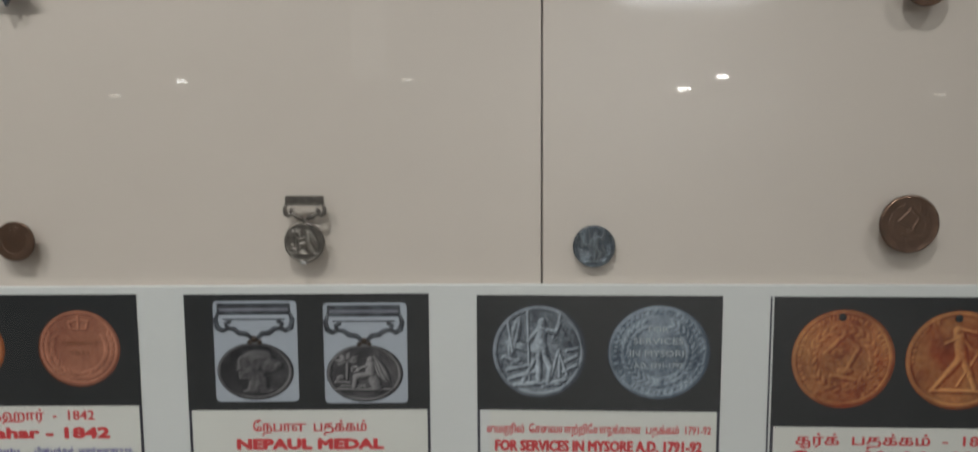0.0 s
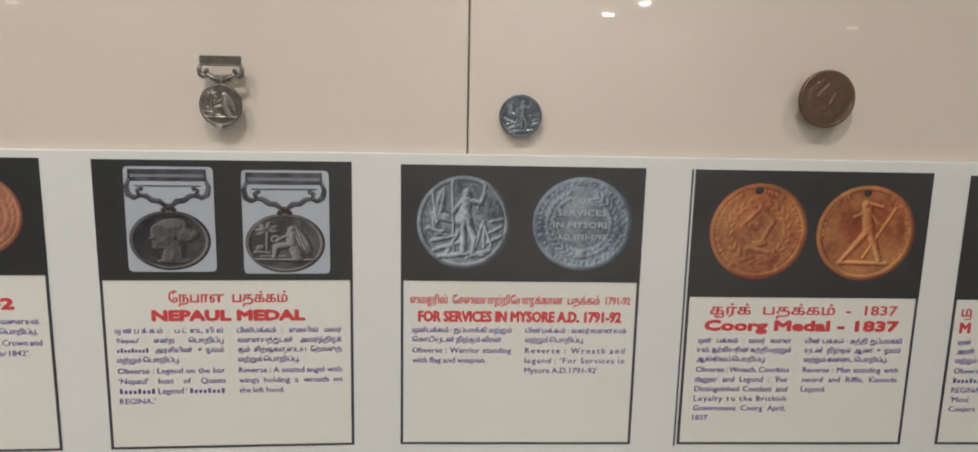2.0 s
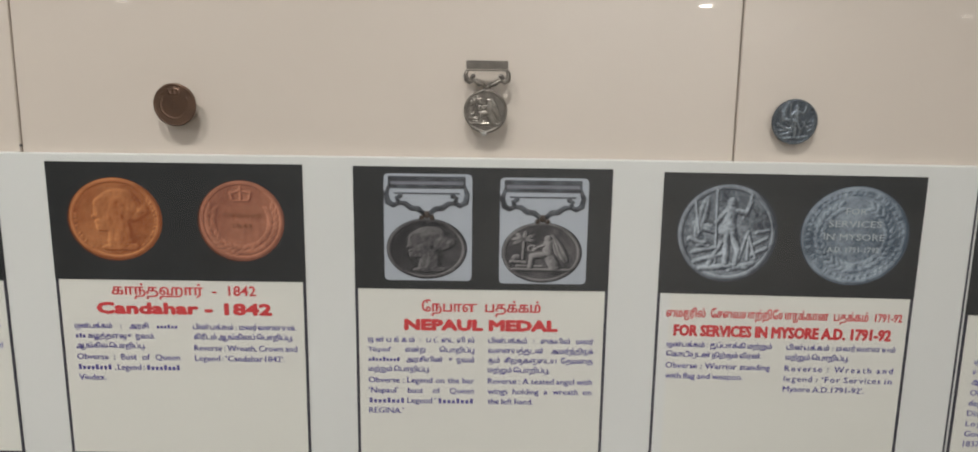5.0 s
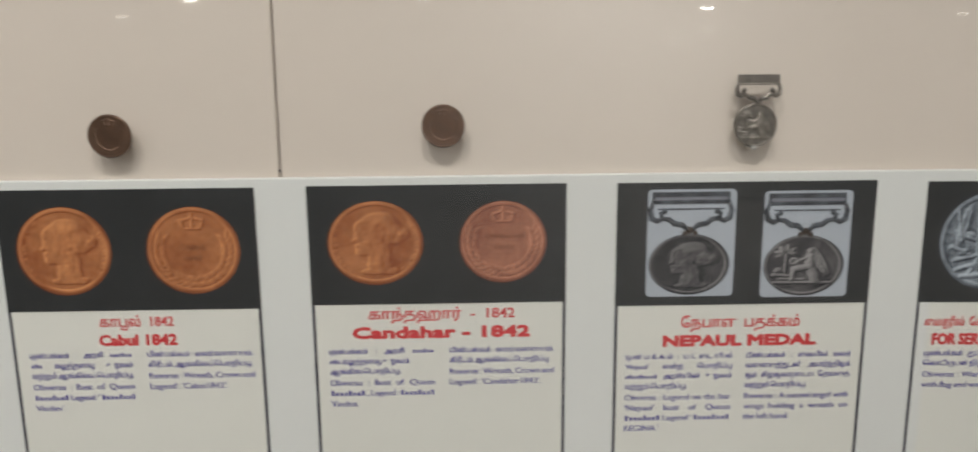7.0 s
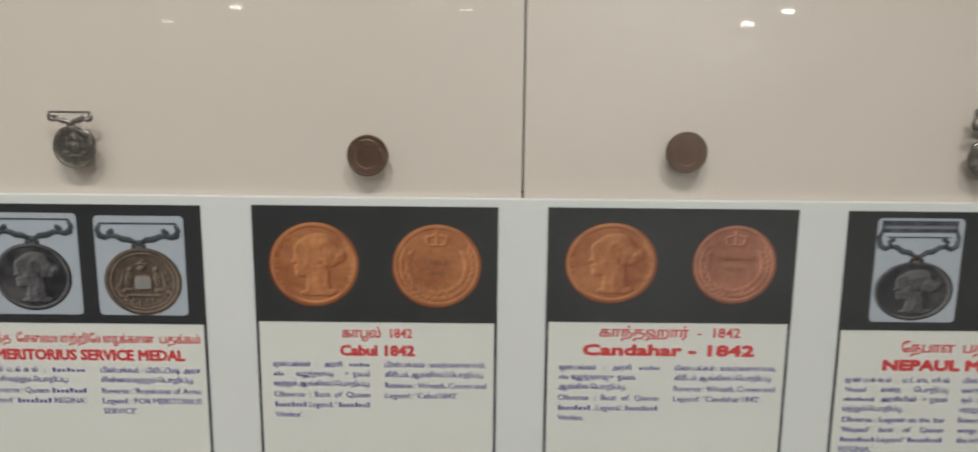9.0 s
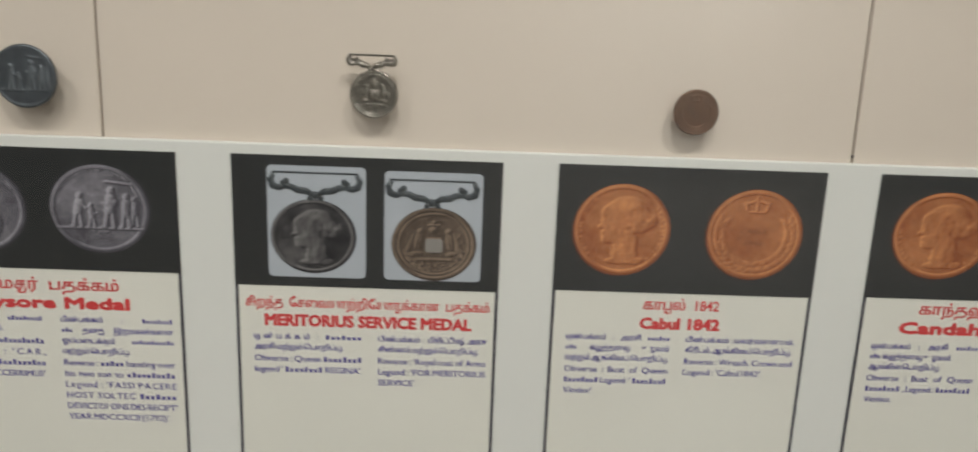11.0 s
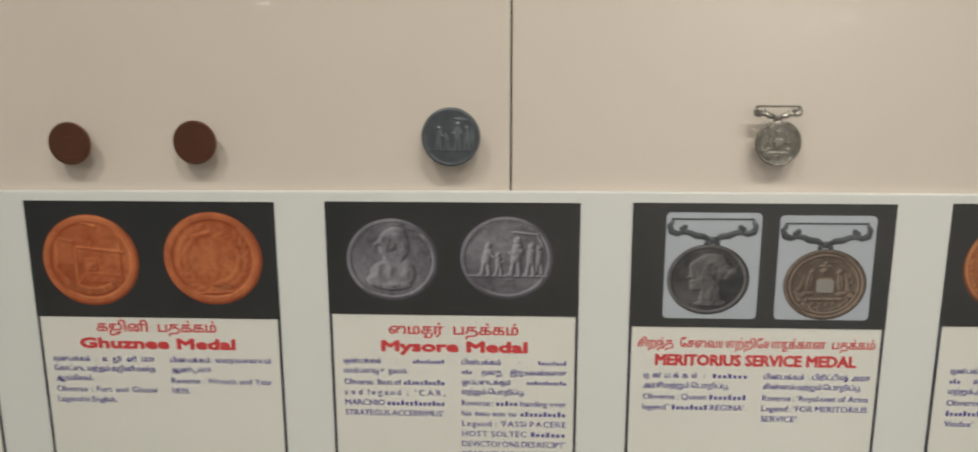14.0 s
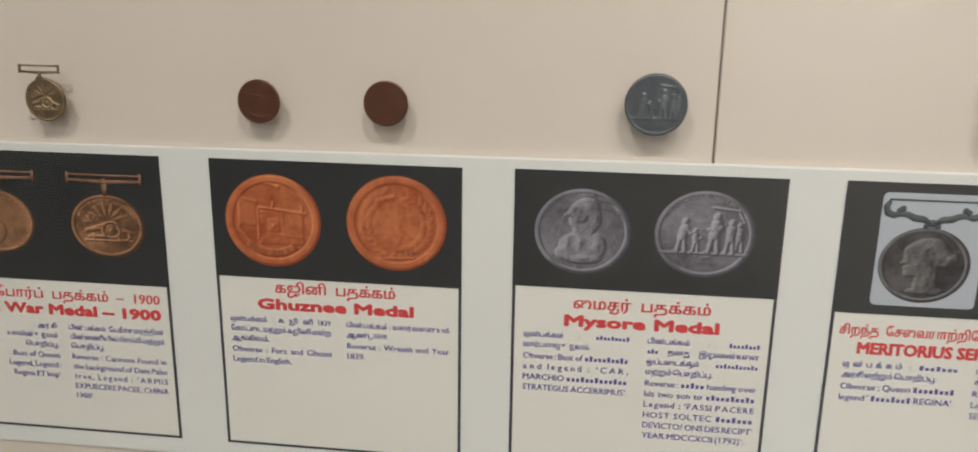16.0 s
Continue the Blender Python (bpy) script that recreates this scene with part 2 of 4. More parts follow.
structure("floor", Geo().box(X0, X1, YB, 0.90, -0.1, 0.0), TILE, "grey polished stone floor of the museum room", "floor")
structure("ceiling", Geo().box(X0, X1, YB, 0.90, TOP, TOP + 0.1), CEIL, "plain white painted ceiling of the room", "ceiling")
wall = structure("wall_north", Geo().box(X0, X1, 0.80, 0.90, 0.0, TOP), SEAM, "dark wall behind the cream display panels", "wall")
structure("wall_south", Geo().box(X0, X1, YB - 0.1, YB, 0.0, TOP), ROOM, "plain painted wall across the room", "wall")
structure("wall_west", Geo().box(X0 - 0.1, X0, YB, 0.90, 0.0, TOP), ROOM, "plain painted side wall of the room", "wall")
structure("wall_east", Geo().box(X1, X1 + 0.1, YB, 0.90, 0.0, TOP), ROOM, "plain painted side wall of the room", "wall")


def panel_y(z):
    """Front of the cream panels at height z."""
    return 0.7068 + (z - 1.337) * math.tan(radians(LEAN_BACK))


def cream_panel(x0, x1):
    za, zb = 0.75, 2.25
    g, b = Geo(), 0.0009
    ya, yb = panel_y(za), panel_y(zb)
    # front face with eased side edges, then the sides and the back
    bend = [-0.03] if x0 < -0.03 < x1 else []
    v = [(x0, ya + b, za), (x0 + b, ya, za)] + [(x, ya, za) for x in bend] + [(x1 - b, ya, za), (x1, ya + b, za), (x1, ya + 0.016, za)] + [(x, ya + 0.016, za) for x in bend] + [(x0, ya + 0.016, za)]
    n = len(v)
    v += [(x, y + yb - ya, zb) for x, y, _ in v]
    g.add(v, [(i, (i + 1) % n, (i + 1) % n + n, i + n) for i in range(n)] + [tuple(range(n))[::-1], tuple(range(n, 2 * n))])
    return part("panel", g, CREAM, wall, "cream laminate display panel")


SEAMS = (-2.28, -1.79, -1.1172, -0.5418, 0.0442, 0.625, 1.20)
for a, b in zip(SEAMS, SEAMS[1:]):
    cream_panel(a + 0.0007, b - 0.0007)

structure("trim", Geo().box(-2.4, 1.4, 0.145, 0.171, 2.90, TOP), CEIL, "white head rail over the glass front", "head rail")
# plinth added out of view: closes the case, bounces light onto the lower board
structure("bounce_plinth", Geo().box(-2.42, 1.42, 0.145, 0.80, 0.0, 0.70, 0.003), ROOM, "unseen plain painted plinth that carries the glass front and bounces light up", "plinth")
for x in (-2.42, 1.40):
    structure("case_side", Geo().box(x, x + 0.02, 0.171, 0.80, 0.70, 2.90), ROOM_PALE, "plain pale side board of the display case", "case side")
pane = structure("window_1", Geo().box(-2.4, 1.4, 0.155, 0.161, 0.70, 2.90), GLASS, "clear glass front of the display case", "glass front")
pane.visible_shadow = False

# a pale panel high on the wall across the room
ob = thing("wall_panel", (-1.17, YB, 1.95), "pale tall rectangular panel high on the far wall", "wall panel")
part("sheet", Geo().box(-1.34, -1.0, YB, YB + 0.03, 1.95, 2.92, 0.004), ROOM_PALE, ob)


def ceiling_spotlight(x):
    """A white can on a short stem, aimed at the display wall."""
    ob = thing("ceiling_spotlight", (x, -0.60, TOP), "white can spotlight on the ceiling, aimed at the wall", "spotlight", "ceiling spotlights")
    aim = look((x, -0.60, 2.93), (x, 0.70, 1.35))
    part("stem", Geo().box(x - 0.008, x + 0.008, -0.608, -0.592, 2.94, TOP, 0.002), CEIL, ob)
    circle = [(math.cos(2 * math.pi * k / 24), math.sin(2 * math.pi * k / 24)) for k in range(24)]
    v = [tuple(aim @ Vector((c * r, q * r, -d))) for r, d in ((0.0, -0.06), (0.036, -0.06), (0.04, -0.05), (0.04, 0.062), (0.034, 0.062), (0.032, 0.05)) for c, q in circle]
    part("can", Geo().add(v, [(j * 24 + k, j * 24 + (k + 1) % 24, (j + 1) * 24 + (k + 1) % 24, (j + 1) * 24 + k) for j in range(5) for k in range(24)]), CEIL, ob)
    part("lens", Geo().add([tuple(aim @ Vector((c * 0.0315, q * 0.0315, -0.052))) for c, q in circle], [tuple(range(24))]), LENS, ob, "lit lens")


for x, _ in SPOTS:
    ceiling_spotlight(x)


# fixture for the added fill lamps, out of view
def fill_panel(x, y):
    ob = thing("fill_panel", (x, y, TOP), "unseen lit rectangular white panel in the ceiling, added as fill", "ceiling light", "ceiling panel lights")
    part("frame", Geo().box(x - 0.62, x + 0.62, y - 0.32, y + 0.32, 2.965, TOP, 0.004), CEIL, ob)
    part("diffuser", Geo().box(x - 0.595, x + 0.595, y - 0.295, y + 0.295, 2.958, 2.9645, 0.002), DIFFUSER, ob)


for x in (-3.6, -1.0):
    fill_panel(x, -2.5)
fill_panel(1.2, -6.4)


def wall_lamp(x, z, mat):
    """A little rectangular lamp on the wall across the room; it shows in the glass."""
    ob = thing("wall_lamp", (x, YB, z), "small lit rectangular lamp on the far wall", "wall lamp", "wall lamps across the room")
    part("housing", Geo().box(x - 0.075, x + 0.075, YB, YB + 0.05, z - 0.045, z + 0.045, 0.006), ROOM_PALE, ob)
    part("lens", Geo().box(x - 0.06, x + 0.06, YB + 0.0505, YB + 0.055, z - 0.014, z + 0.014, 0.001), mat, ob, "lit lens")


for x, z, mat in ((-3.65, 1.81, FAINT), (-3.0, 1.95, BRIM), (-0.80, 1.95, FAINT), (1.90, 1.845, LENS), (2.27, 1.96, LENS), (4.40, 1.78, FAINT)):
    wall_lamp(x, z, mat)


# ---- the white board that carries the cards ----
board = thing("label_board", (-0.6, 0.708, 1.058), "long white foam board strip carrying the printed cards", "board")
g = Geo()
n = 30
xs = [-2.1 + 3.05 * i / n for i in range(n + 1)]
rows_yz = ((FACE + 0.0008, 1.0575), (FACE, 1.0583), (FACE, 1.3365), (FACE + 0.0008, 1.3373), (FACE + 0.006, 1.3373), (FACE + 0.0045, 1.0575))
v = [(x, y, z + 0.0006 * math.sin(2.3 * x) - (0.004 * max(0.0, -1.1 - x) / 0.6)) for x in xs for y, z in rows_yz]
g.add(v, [(i * 6 + k, i * 6 + (k + 1) % 6, (i + 1) * 6 + (k + 1) % 6, (i + 1) * 6 + k) for i in range(n) for k in range(6)] + [tuple(range(6))[::-1], tuple(n * 6 + k for k in range(6))])
part("strip", g, BOARD, board)

ob = thing("nail", (-0.542, panel_y(1.342), 1.342), "tiny dark nail head in the panel joint", "nail")
part("head", Geo().knob((-0.542, panel_y(1.342) - 0.0004, 1.342), 0.0014, 0.6), SEAM, ob)


# ---- lettering ----
BEFORE = "\u0bc6\u0bc7\u0bc8"
SPLIT = {"\u0bca": ("\u0bc6", "\u0bbe"), "\u0bcb": ("\u0bc7", "\u0bbe"), "\u0bcc": ("\u0bc6", "\u0bd7")}


def in_order(text):
    """Tamil vowel signs that stand left of their letter are set before it."""
    out = []
    for ch in text:
        if ch in BEFORE and out:
            out.insert(len(out) - 1, ch)
        elif ch in SPLIT and out:
            out.insert(len(out) - 1, SPLIT[ch][0])
            out.append(SPLIT[ch][1])
        else:
            out.append(ch)
    return "".join(out)


SCRIBE = bpy.data.curves.new("scribe", "FONT")
SCRIBE_OB = bpy.data.objects.new("scribe", SCRIBE)
SCRIBE.resolution_u = 2
WORDS = {}


def glyphs(text, bold):
    SCRIBE.body, SCRIBE.offset = text, bold
    me = SCRIBE_OB.to_mesh()
    vs = [(p.co.x, p.co.y) for p in me.vertices]
    fs = [tuple(p.vertices) for p in me.polygons]
    SCRIBE_OB.to_mesh_clear()
    return vs, fs


def stroke(pts, w):
    """A flat pen stroke along pts."""
    vs, fs = [], []
    for i, p in enumerate(pts):
        a, b = Vector(pts[max(i - 1, 0)]), Vector(pts[min(i + 1, len(pts) - 1)])
        d = (b - a).normalized()
        n = Vector((-d.y, d.x)) * w / 2
        vs += [tuple(Vector(p) - n), tuple(Vector(p) + n)]
    fs = [(2 * i, 2 * i + 2, 2 * i + 3, 2 * i + 1) for i in range(len(pts) - 1)]
    return vs, fs


HOOKS = {"\u0bc1": ((-0.06, 0.12), (-0.05, -0.10), (-0.10, -0.21), (-0.28, -0.24), (-0.50, -0.22)),
         "\u0bc2": ((-0.06, 0.12), (-0.04, -0.12), (-0.12, -0.24), (-0.34, -0.26), (-0.52, -0.18), (-0.44, -0.08), (-0.30, -0.12))}


def word(text):
    """Vertices, faces, right and left end of a word one unit high. The signs for u and uu are drawn under their letter."""
    key = text
    bold = 0.010 if any(ord(ch) > 0x0b7f and ord(ch) < 0x0c00 for ch in text) else 0.0
    if key not in WORDS:
        vs, fs, run, x = [], [], "", 0.0

        def lay(v, f, dx):
            n = len(vs)
            vs.extend((px + dx, pz) for px, pz in v)
            fs.extend(tuple(i + n for i in q) for q in f)

        for ch in in_order(text) + "\0":
            if ch in HOOKS or ch == "\0":
                if run:
                    v, f = glyphs(run, bold)
                    lay(v, f, x)
                    x = max((px for px, _ in vs), default=0.0) + 0.07
                run = ""
                if ch in HOOKS:
                    v, f = stroke(HOOKS[ch], 0.085)
                    lay(v, f, x - 0.05)
            else:
                run += ch
        WORDS[key] = (vs, fs, max((px for px, _ in vs), default=0.0), min((px for px, _ in vs), default=0.0))
    return WORDS[key]


def put_word(g, text, x, y, z, sx, sz):
    vs, fs, _, lo = word(text)
    g.add([(x + (px - lo) * sx, y, z + pz * sz) for px, pz in vs], fs)


def struck(g, text, x, y, z, sx, sz, weight):
    """A word struck several times round its place, so that its strokes grow by weight on each side."""
    ring_of = [(0, 0)] + [(math.cos(math.pi * k / 4), math.sin(math.pi * k / 4)) for k in range(8)] if weight > 0.00025 else [(-1, 0), (0, 0.6), (1, 0)]
    for k, (dx, dz) in enumerate(ring_of):
        put_word(g, text, x + dx * weight, y - 0.000012 * k, z + dz * weight * 0.8, sx, sz)


def title(text, x0, x1, z, size, y, bold):
    """One line, set to reach from x0 to x1."""
    _, _, hi, lo = word(text)
    w = bold * size * 0.9
    g = Geo()
    struck(g, text, x0 + w, y, z + w * 0.6, (x1 - x0 - 2 * w) / (hi - lo), size - 1.6 * w, w)
    return g


def bar(g, x0, x1, z, h, y):
    g.add([(x0, y, z), (x1, y, z), (x1, y, z + h), (x0, y, z + h)], [(0, 1, 2, 3)])


def lines(g, rows, x0, x1, z, step, size, y, bold, squeeze=1.0):
    """A justified column. A row that ends in a stop is set flush left; {n} is a word n letters long, as plain bars; ~ spreads the letters; > sets it flush right."""
    for row in rows:
        flush_right = row.startswith(">")
        spread = row.startswith("~")
        row = row.lstrip(">~")
        s = size * squeeze
        words = []
        for w in row.split():
            if w.startswith("{"):
                words.append((None, float(w[1:-1]) * 0.5 * s))
            else:
                _, _, hi, lo = word(w)
                words.append((w, (hi - lo) * s))
        total = sum(w for _, w in words)
        space = 0.26 * s
        last = row.rstrip().endswith(".") or len(words) == 1
        natural = total + space * (len(words) - 1)
        fit = 1.0
        if not flush_right and natural > x1 - x0:
            fit = (x1 - x0) / natural
        elif not last and not flush_right:
            if spread:
                fit = 1.0 + 0.75 * ((x1 - x0) / natural - 1)
            space = ((x1 - x0) - total * fit) / max(1, len(words) - 1) / fit
        x = x1 - natural if flush_right else x0
        for w, width in words:
            if w is None:
                count = max(2, round(width / (0.5 * s)))
                for k in range(count):
                    a = x + width * fit * (k + 0.12) / count
                    bar(g, a, a + width * fit * 0.66 / count, z + size * 0.02, size * (0.62 if (k * 5 + count) % 7 < 2 else 0.42), y)
            elif spread and fit > 1.02 and len(w) > 1:
                # letters set apart: pieces of the word at their own width
                letters = []
                for ch in w:
                    if letters and (0x0bbe <= ord(ch) <= 0x0bd7):
                        letters[-1] += ch
                    else:
                        letters.append(ch)
                sizes = [(word(c)[2] - word(c)[3]) * s for c in letters]
                gap = max(0.0, (width * fit - sum(sizes)) / max(1, len(letters) - 1))
                px = x
                for c, cw in zip(letters, sizes):
                    struck(g, c, px, y, z, s, size, bold * size)
                    px += cw + gap
            else:
                struck(g, w, x, y, z, s * min(fit, 1.0), size, bold * size)
            x += (width + space) * fit
        z -= step
    return z


# ---- relief of medals, as plain shapes ----
def soft(d):
    d = np.clip(d, 0, 1)
    return d * d * (3 - 2 * d)


def ell(cx, cz, rx, rz, h):
    return lambda u, v: h * np.sqrt(np.clip(1 - ((u - cx) / rx) ** 2 - ((v - cz) / rz) ** 2, 0, 1))


def rod(x0, z0, x1, z1, r, h):
    def f(u, v):
        dx, dz = x1 - x0, z1 - z0
        t = np.clip(((u - x0) * dx + (v - z0) * dz) / (dx * dx + dz * dz), 0, 1)
        return h * np.sqrt(np.clip(1 - ((u - x0 - t * dx) ** 2 + (v - z0 - t * dz) ** 2) / r ** 2, 0, 1))
    return f


def block(x0, x1, z0, z1, h):
    return lambda u, v: h * soft(np.minimum(np.minimum(u - x0, x1 - u), np.minimum(v - z0, z1 - v)) * 22)


def ring(r, w, h):
    return lambda u, v: h * soft((1 - np.abs(np.hypot(u, v) - r) / w) * 2)


def letters(r, a0, a1, count, h, w=0.05):
    """Little strokes along an arc, in place of a legend."""
    def f(u, v):
        a = np.degrees(np.arctan2(v, u)) % 360
        k = (a - a0) % 360 / ((a1 - a0) / count)
        on = ((a - a0) % 360 <= (a1 - a0)) * (0.5 + 0.5 * np.sign(np.sin(k * 2 * math.pi + 1.7 * np.sin(np.floor(k) * 2.1))))
        return h * on * soft((1 - np.abs(np.hypot(u, v) - r) / w) * 3)
    return f


def leaf(cx, cz, a, long, wide, h):
    """One pointed leaf, turned by a, with a sunk midrib."""
    c, q = math.cos(a), math.sin(a)

    def f(u, v):
        p, r = (u - cx) * c + (v - cz) * q, (v - cz) * c - (u - cx) * q
        d = np.clip(1 - np.abs(p / long) ** 1.6 - (r / wide) ** 2, 0, 1)
        return h * np.sqrt(d) * (0.7 + 0.3 * np.minimum(1, np.abs(r) / wide * 2.5))
    return f


def wreath(r, a0, a1, count, h, w=0.1):
    """Two sprays of leaves that climb from the foot to the open ends, with berries between them."""
    leaves, rows = [], max(5, int(count / 4))
    for side, end in ((1, a1 - 360), (-1, a0)):
        foot = -90 if side > 0 else 270
        for k in range(rows):
            a = radians(foot + (end - foot) * (k + 0.5) / rows)
            along = a + side * math.pi / 2
            for out in (-1, 1):
                rr = r + out * w * 0.55
                leaves.append(leaf(rr * math.cos(a), rr * math.sin(a), along - out * side * 0.5, w * 1.15, w * 0.42, h * (1 if (k + out) % 3 else 0.75)))
            if k % 3 == 1:
                leaves.append(ell((r + w * 0.2) * math.cos(a), (r + w * 0.2) * math.sin(a), w * 0.3, w * 0.3, h))

    def f(u, v):
        out = np.zeros_like(u)
        for one in leaves:
            out = np.maximum(out, one(u, v))
        return out
    return f


def band(r0, r1, a0, a1, h):
    """A raised strip along an arc."""
    def f(u, v):
        a, rr = np.degrees(np.arctan2(v, u)) % 360, np.hypot(u, v)
        return h * soft(np.minimum(rr - r0, r1 - rr) * 22) * soft(np.minimum(a - a0, a1 - a) / 3)
    return f


def hoop(cx, cz, r, w, h):
    return lambda u, v: h * soft((1 - np.abs(np.hypot(u - cx, v - cz) - r) / w) * 2)


def crown(cx, cz, k, h):
    """A crown: a band, two side arches, a middle one, a cross."""
    made = [block(cx - 0.20 * k, cx + 0.20 * k, cz, cz + 0.07 * k, h), block(cx - 0.17 * k, cx + 0.17 * k, cz + 0.08 * k, cz + 0.11 * k, 0.6 * h)]
    for s in (-1, 1):
        made += [rod(cx + s * 0.19 * k, cz + 0.08 * k, cx + s * 0.22 * k, cz + 0.20 * k, 0.035 * k, h), rod(cx + s * 0.22 * k, cz + 0.20 * k, cx + s * 0.06 * k, cz + 0.26 * k, 0.03 * k, h), ell(cx + s * 0.22 * k, cz + 0.22 * k, 0.04 * k, 0.04 * k, h)]
    return made + [rod(cx, cz + 0.08 * k, cx, cz + 0.26 * k, 0.035 * k, h), ell(cx, cz + 0.30 * k, 0.05 * k, 0.05 * k, h), rod(cx, cz + 0.32 * k, cx, cz + 0.38 * k, 0.02 * k, h)]


def pillar_form(x, z, k, lean=0.0, reach=0.0, h=0.9):
    """A plain upright form on two supports, as small relief shows it; reach: an arm held out."""
    t = x + lean * k
    made = [ell(t, z + 0.80 * k, 0.085 * k, 0.10 * k, h), rod(t, z + 0.64 * k, x, z + 0.36 * k, 0.115 * k, h), ell(x, z + 0.36 * k, 0.12 * k, 0.12 * k, h * 0.9),
            rod(x - 0.04 * k, z + 0.34 * k, x - 0.10 * k, z, 0.055 * k, h * 0.9), rod(x + 0.05 * k, z + 0.34 * k, x + 0.08 * k, z, 0.055 * k, h * 0.9), rod(x - 0.10 * k, z, x - 0.17 * k, z, 0.03 * k, h * 0.7)]
    if reach:
        made += [rod(t, z + 0.64 * k, t + reach * 0.6, z + 0.48 * k, 0.045 * k, h), rod(t + reach * 0.6, z + 0.48 * k, t + reach, z + 0.52 * k, 0.038 * k, h * 0.9)]
    return made


def profile(ovals, h):
    """A plain rounded outline of ovals run together, level on top, with eased sides."""
    def f(u, v):
        d = sum(np.exp(-9 * np.minimum(((u - cx) / rx) ** 2 + ((v - cz) / rz) ** 2, 6)) for cx, cz, rx, rz in ovals)
        return h * soft(np.sqrt(np.clip(1 + np.log(d) / 9, 0, 1)) * 1.25)
    return f


def over(base, ovals, h):
    """A low swelling added to what lies under it."""
    return lambda u, v: base(u, v) + sum(k * np.exp(-2.5 * (((u - cx) / rx) ** 2 + ((v - cz) / rz) ** 2)) for cx, cz, rx, rz, k in ovals) * h * (base(u, v) > 0.15)


HEAD = [over(profile([(0.08, 0.38, 0.46, 0.36), (-0.14, 0.18, 0.33, 0.40), (-0.26, 0.36, 0.20, 0.20), (0.38, 0.20, 0.26, 0.28), (0.56, 0.20, 0.17, 0.16), (-0.20, -0.14, 0.24, 0.18), (-0.44, 0.06, 0.08, 0.05), (-0.36, -0.07, 0.09, 0.06), (-0.32, -0.21, 0.11, 0.09), (0.08, -0.30, 0.27, 0.36), (0.08, -0.54, 0.29, 0.22), (-0.06, -0.69, 0.28, 0.08), (0.26, -0.68, 0.24, 0.09)], 0.38),
             [(0.14, 0.50, 0.34, 0.18, 0.6), (0.36, 0.26, 0.20, 0.2, 0.5), (0.56, 0.20, 0.10, 0.09, 0.6), (-0.14, 0.02, 0.18, 0.2, 0.3), (0.06, -0.42, 0.14, 0.3, 0.4)], 0.42)]
